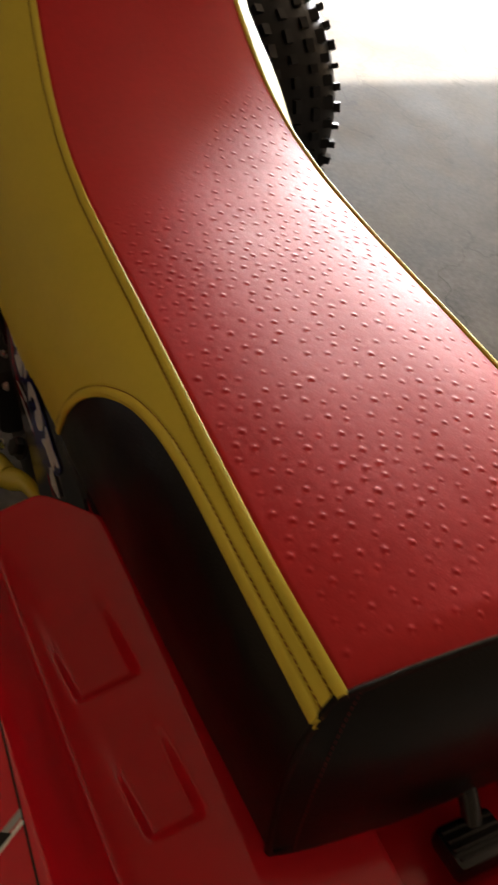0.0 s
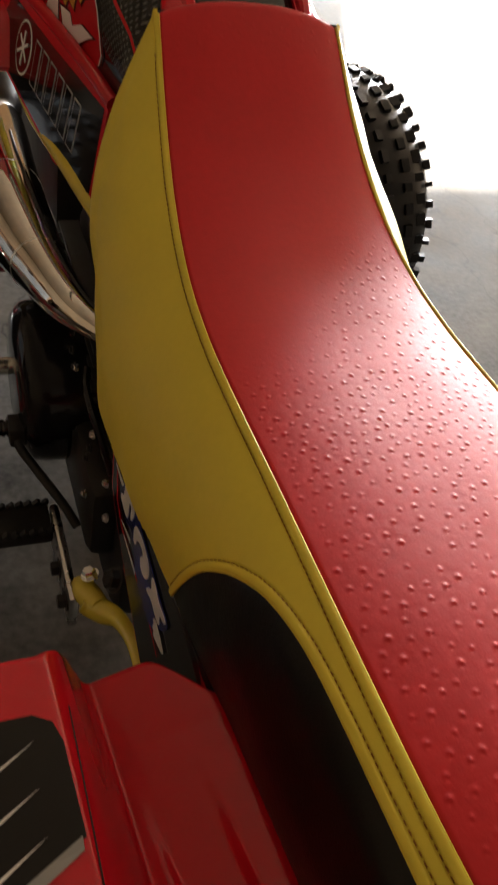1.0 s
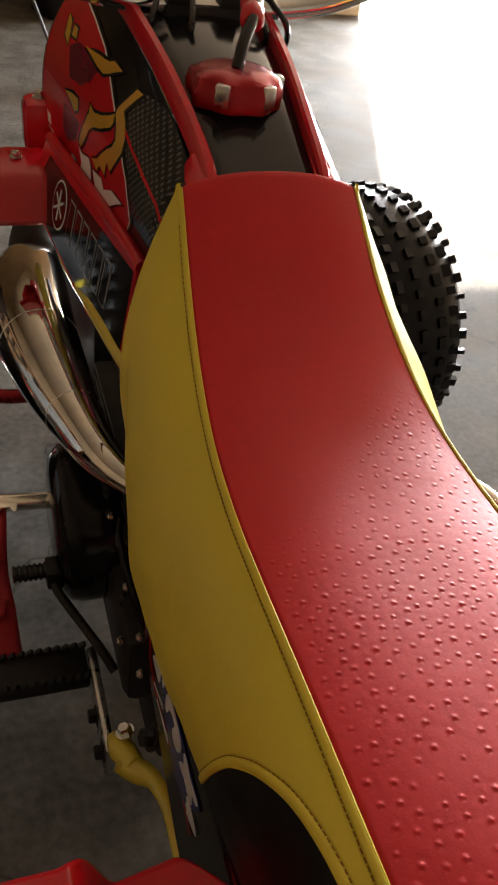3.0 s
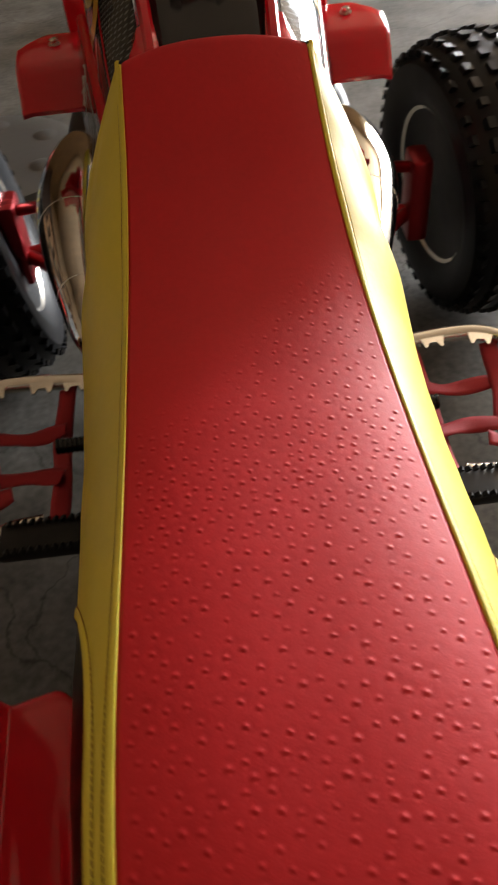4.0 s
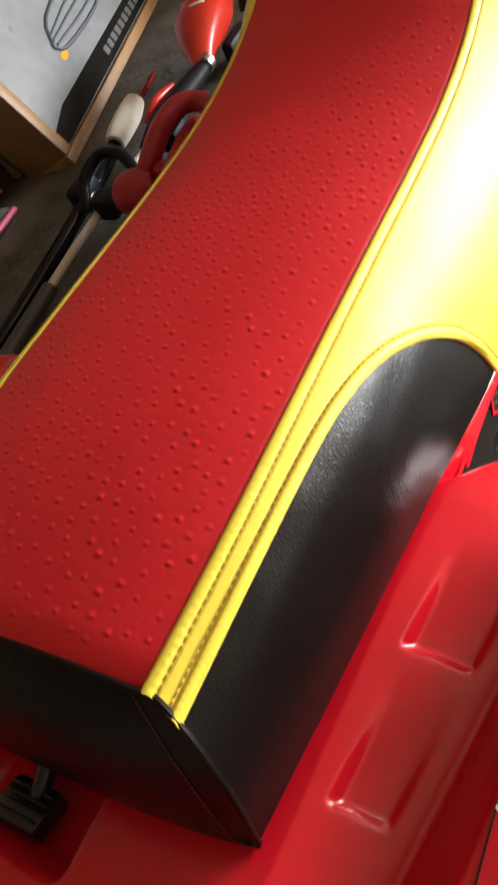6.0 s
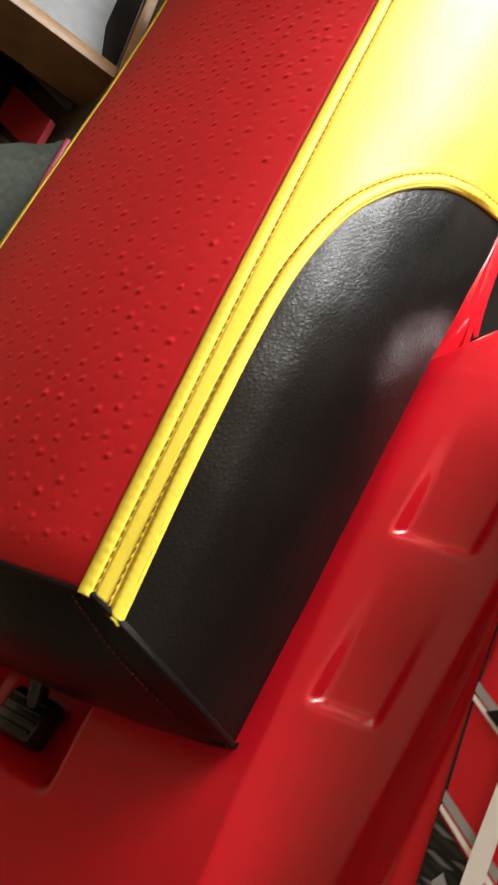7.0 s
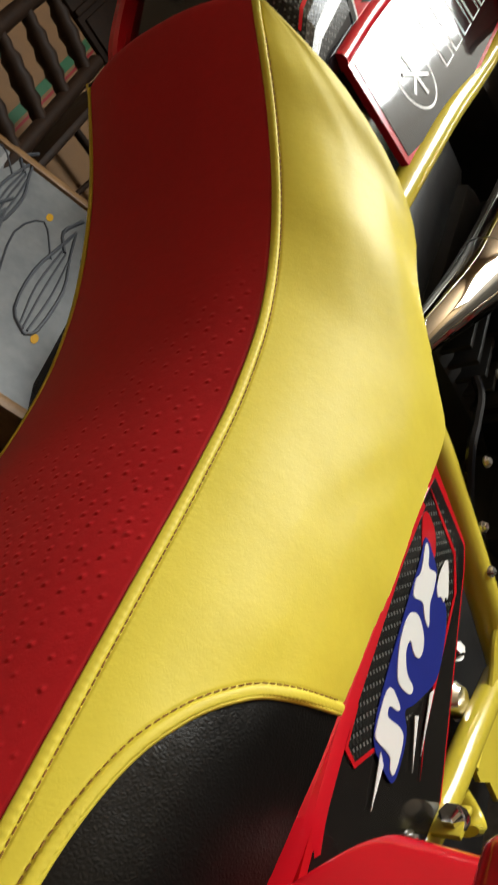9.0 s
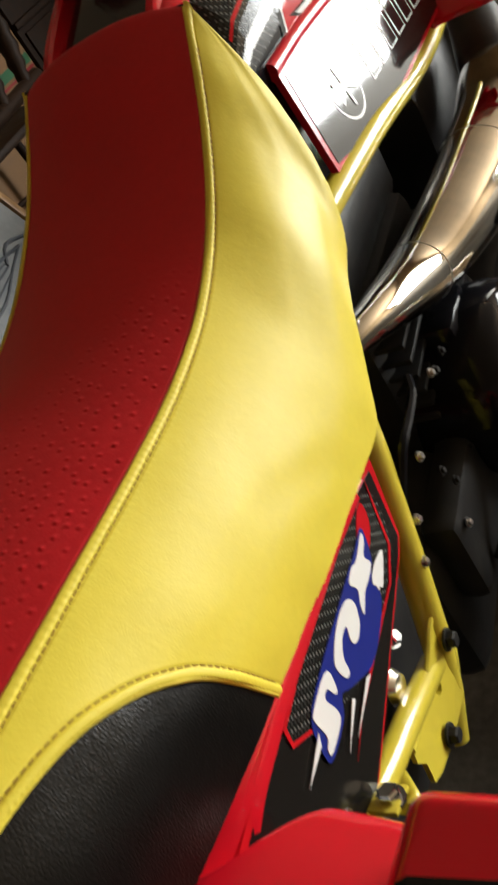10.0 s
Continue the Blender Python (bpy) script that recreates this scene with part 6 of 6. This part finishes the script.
# printed bag and a folded chair frame by the wall
bag = thing("printed_bag", "dark green and cream printed cloth bag with a pink edge", "bag")
bm = bmesh.new()
rows = []
for a in np.linspace(0, 1, 12):
    rows.append([(-1.52 - 0.32 * a, 0.62 + 0.55 * b, 0.02 + 0.16 * math.sin(math.pi * a) * math.sin(math.pi * b) ** 0.6 + 0.015 * noise.noise((a * 5, b * 5, 0))) for b in np.linspace(0, 1, 16)])
grid(bm, rows)
bag_cloth = part("cloth", bm, GREEN_MAT, bag)
bag_cloth.modifiers.new("thickness", "SOLIDIFY").thickness = 0.02
bm = bmesh.new()
tube(bm, [(-1.52, 0.62, 0.02), (-1.515, 0.8, 0.025), (-1.515, 1.0, 0.025), (-1.52, 1.17, 0.02)], 0.009, 10)
part("edge_piping", bm, PINK, bag)
fold_chair = thing("folding_chair", "folded chair frame of grey tubes with dark red cloth", "folding chair")
for k, (a, b) in enumerate((((-2.42, 1.82, 0.05), (-1.60, 1.30, 0.03)), ((-2.0, 1.30, 0.05), (-1.58, 1.06, 0.03)))):
    bm = bmesh.new()
    tube(bm, [a, tuple((p + q) / 2 + (0.01 if i == 2 else 0) for i, (p, q) in enumerate(zip(a, b))), b], 0.012, 12)
    part("chair_tube", bm, GREY_PLASTIC, fold_chair)
bm = bmesh.new()
plate(bm, [(-2.38, 1.70), (-1.62, 1.24), (-1.62, 1.12), (-2.0, 1.34), (-2.36, 1.55)], 0.02, lambda u, v, h: Vector((u, v, 0.025 + h)))
part("chair_cloth", bm, RED_MATTE, fold_chair)

# grey round lid, a tool case, a red tray and a roll ahead of the left wheel
lid = thing("round_lid", "grey dimpled round plastic lid lying on the floor", "lid")
bm = bmesh.new()
LM = Matrix.Translation((-0.60, 2.20, 0.018)) @ Matrix.Rotation(radians(-90), 4, "Y")
lathe(bm, [(0.02, 0.012), (0.16, 0.010), (0.235, 0.006), (0.255, 0.0), (0.258, -0.014), (0.250, -0.016), (0.23, -0.006), (0.02, -0.004)], 48, LM)
part("lid_disc", bm, GREY_PLASTIC, lid)
for k in range(6):
    bm = bmesh.new()
    a = k * math.pi / 3
    lathe(bm, [(0.001, 0.0150), (0.014, 0.0145), (0.026, 0.0125), (0.036, 0.0095)], 20, LM @ Matrix.Translation((0.0, 0.17 * math.cos(a), 0.17 * math.sin(a))))
    part("dimple", bm, GREY_PLASTIC, lid)
CASE = Matrix.Translation((-1.00, 2.64, 0)) @ Matrix.Rotation(0.12, 4, "Z")
can = thing("tool_case", "red and black tool case with pale labels", "tool case")
bm = bmesh.new()
block(bm, (-0.20, -0.12, 0.215), (0.165, 0.14, 0.31), 0.03, CASE)
block(bm, (-0.16, -0.145, 0.225), (0.05, -0.10, 0.285), 0.015, CASE)
part("case_lid", bm, ORANGE, can)
bm = bmesh.new()
block(bm, (-0.20, -0.13, 0.0), (0.14, 0.13, 0.22), 0.03, CASE)
block(bm, (-0.05, -0.142, 0.15), (0.05, -0.128, 0.20), 0.006, CASE)
part("case_body", bm, TOOL_BLACK, can)
for lo, hi in (((-0.01, -0.134, 0.075), (0.10, -0.131, 0.125)), ((-0.14, -0.134, 0.060), (-0.06, -0.131, 0.105))):
    bm = bmesh.new()
    block(bm, lo, hi, 0.001, CASE)
    part("case_label", bm, GREY_PRINT, can)
bm = bmesh.new()
block(bm, (0.115, -0.08, 0.309), (0.145, 0.10, 0.312), 0.001, CASE)
part("lid_strip", bm, WHITE, can)
bm = bmesh.new()
block(bm, (-1.02, 2.46, 0.0), (-0.79, 3.10, 0.05), 0.02)
block(bm, (-0.99, 2.50, 0.045), (-0.82, 3.06, 0.056), 0.004)
tagged(part("floor_mat", bm, RED_MATTE), "dark red low plastic tray on the floor", "tray")
roll = thing("cloth_roll", "dark rolled cloth tied with a black strap", "roll")
bm = bmesh.new()
tube(bm, [(-0.738, 2.46, 0.05, 0.030), (-0.742, 2.52, 0.055, 0.046), (-0.755, 2.70, 0.060, 0.054), (-0.775, 2.95, 0.060, 0.054), (-0.785, 3.10, 0.055, 0.04)], None, 20)
part("roll_cloth", bm, DARK_CLOTH, roll)
bm = bmesh.new()
tube(bm, [(-0.80, 2.56, 0.02), (-0.795, 2.555, 0.07), (-0.744, 2.55, 0.112), (-0.69, 2.555, 0.07), (-0.685, 2.56, 0.02)], 0.009, 10)
part("roll_strap", bm, TOOL_BLACK, roll)
# dark bin and a thin stand by the front wall
bm = bmesh.new()
lathe(bm, [(0.18, 0), (0.20, 0.02), (0.23, 0.50), (0.245, 0.52), (0.235, 0.54), (0.21, 0.50), (0.17, 0.03)], 32, Matrix.Translation((0.38, 5.05, 0.0)) @ Matrix.Rotation(radians(-90), 4, "Y"))
tagged(part("waste_bin", bm, BLACK_PLASTIC), "black plastic waste bin by the wall", "bin")
stand = thing("tripod_stand", "thin grey tripod stand", "stand")
for k, (x, y) in enumerate(((0.20, 4.20), (-0.35, 4.45), (-0.05, 4.85))):
    bm = bmesh.new()
    tube(bm, [(x, y, 0.01), ((x - 0.07) / 2 - 0.01, (y + 4.55) / 2, 0.40), (-0.07, 4.55, 0.80)], 0.008, 10)
    part("leg", bm, GREY_PLASTIC, stand)
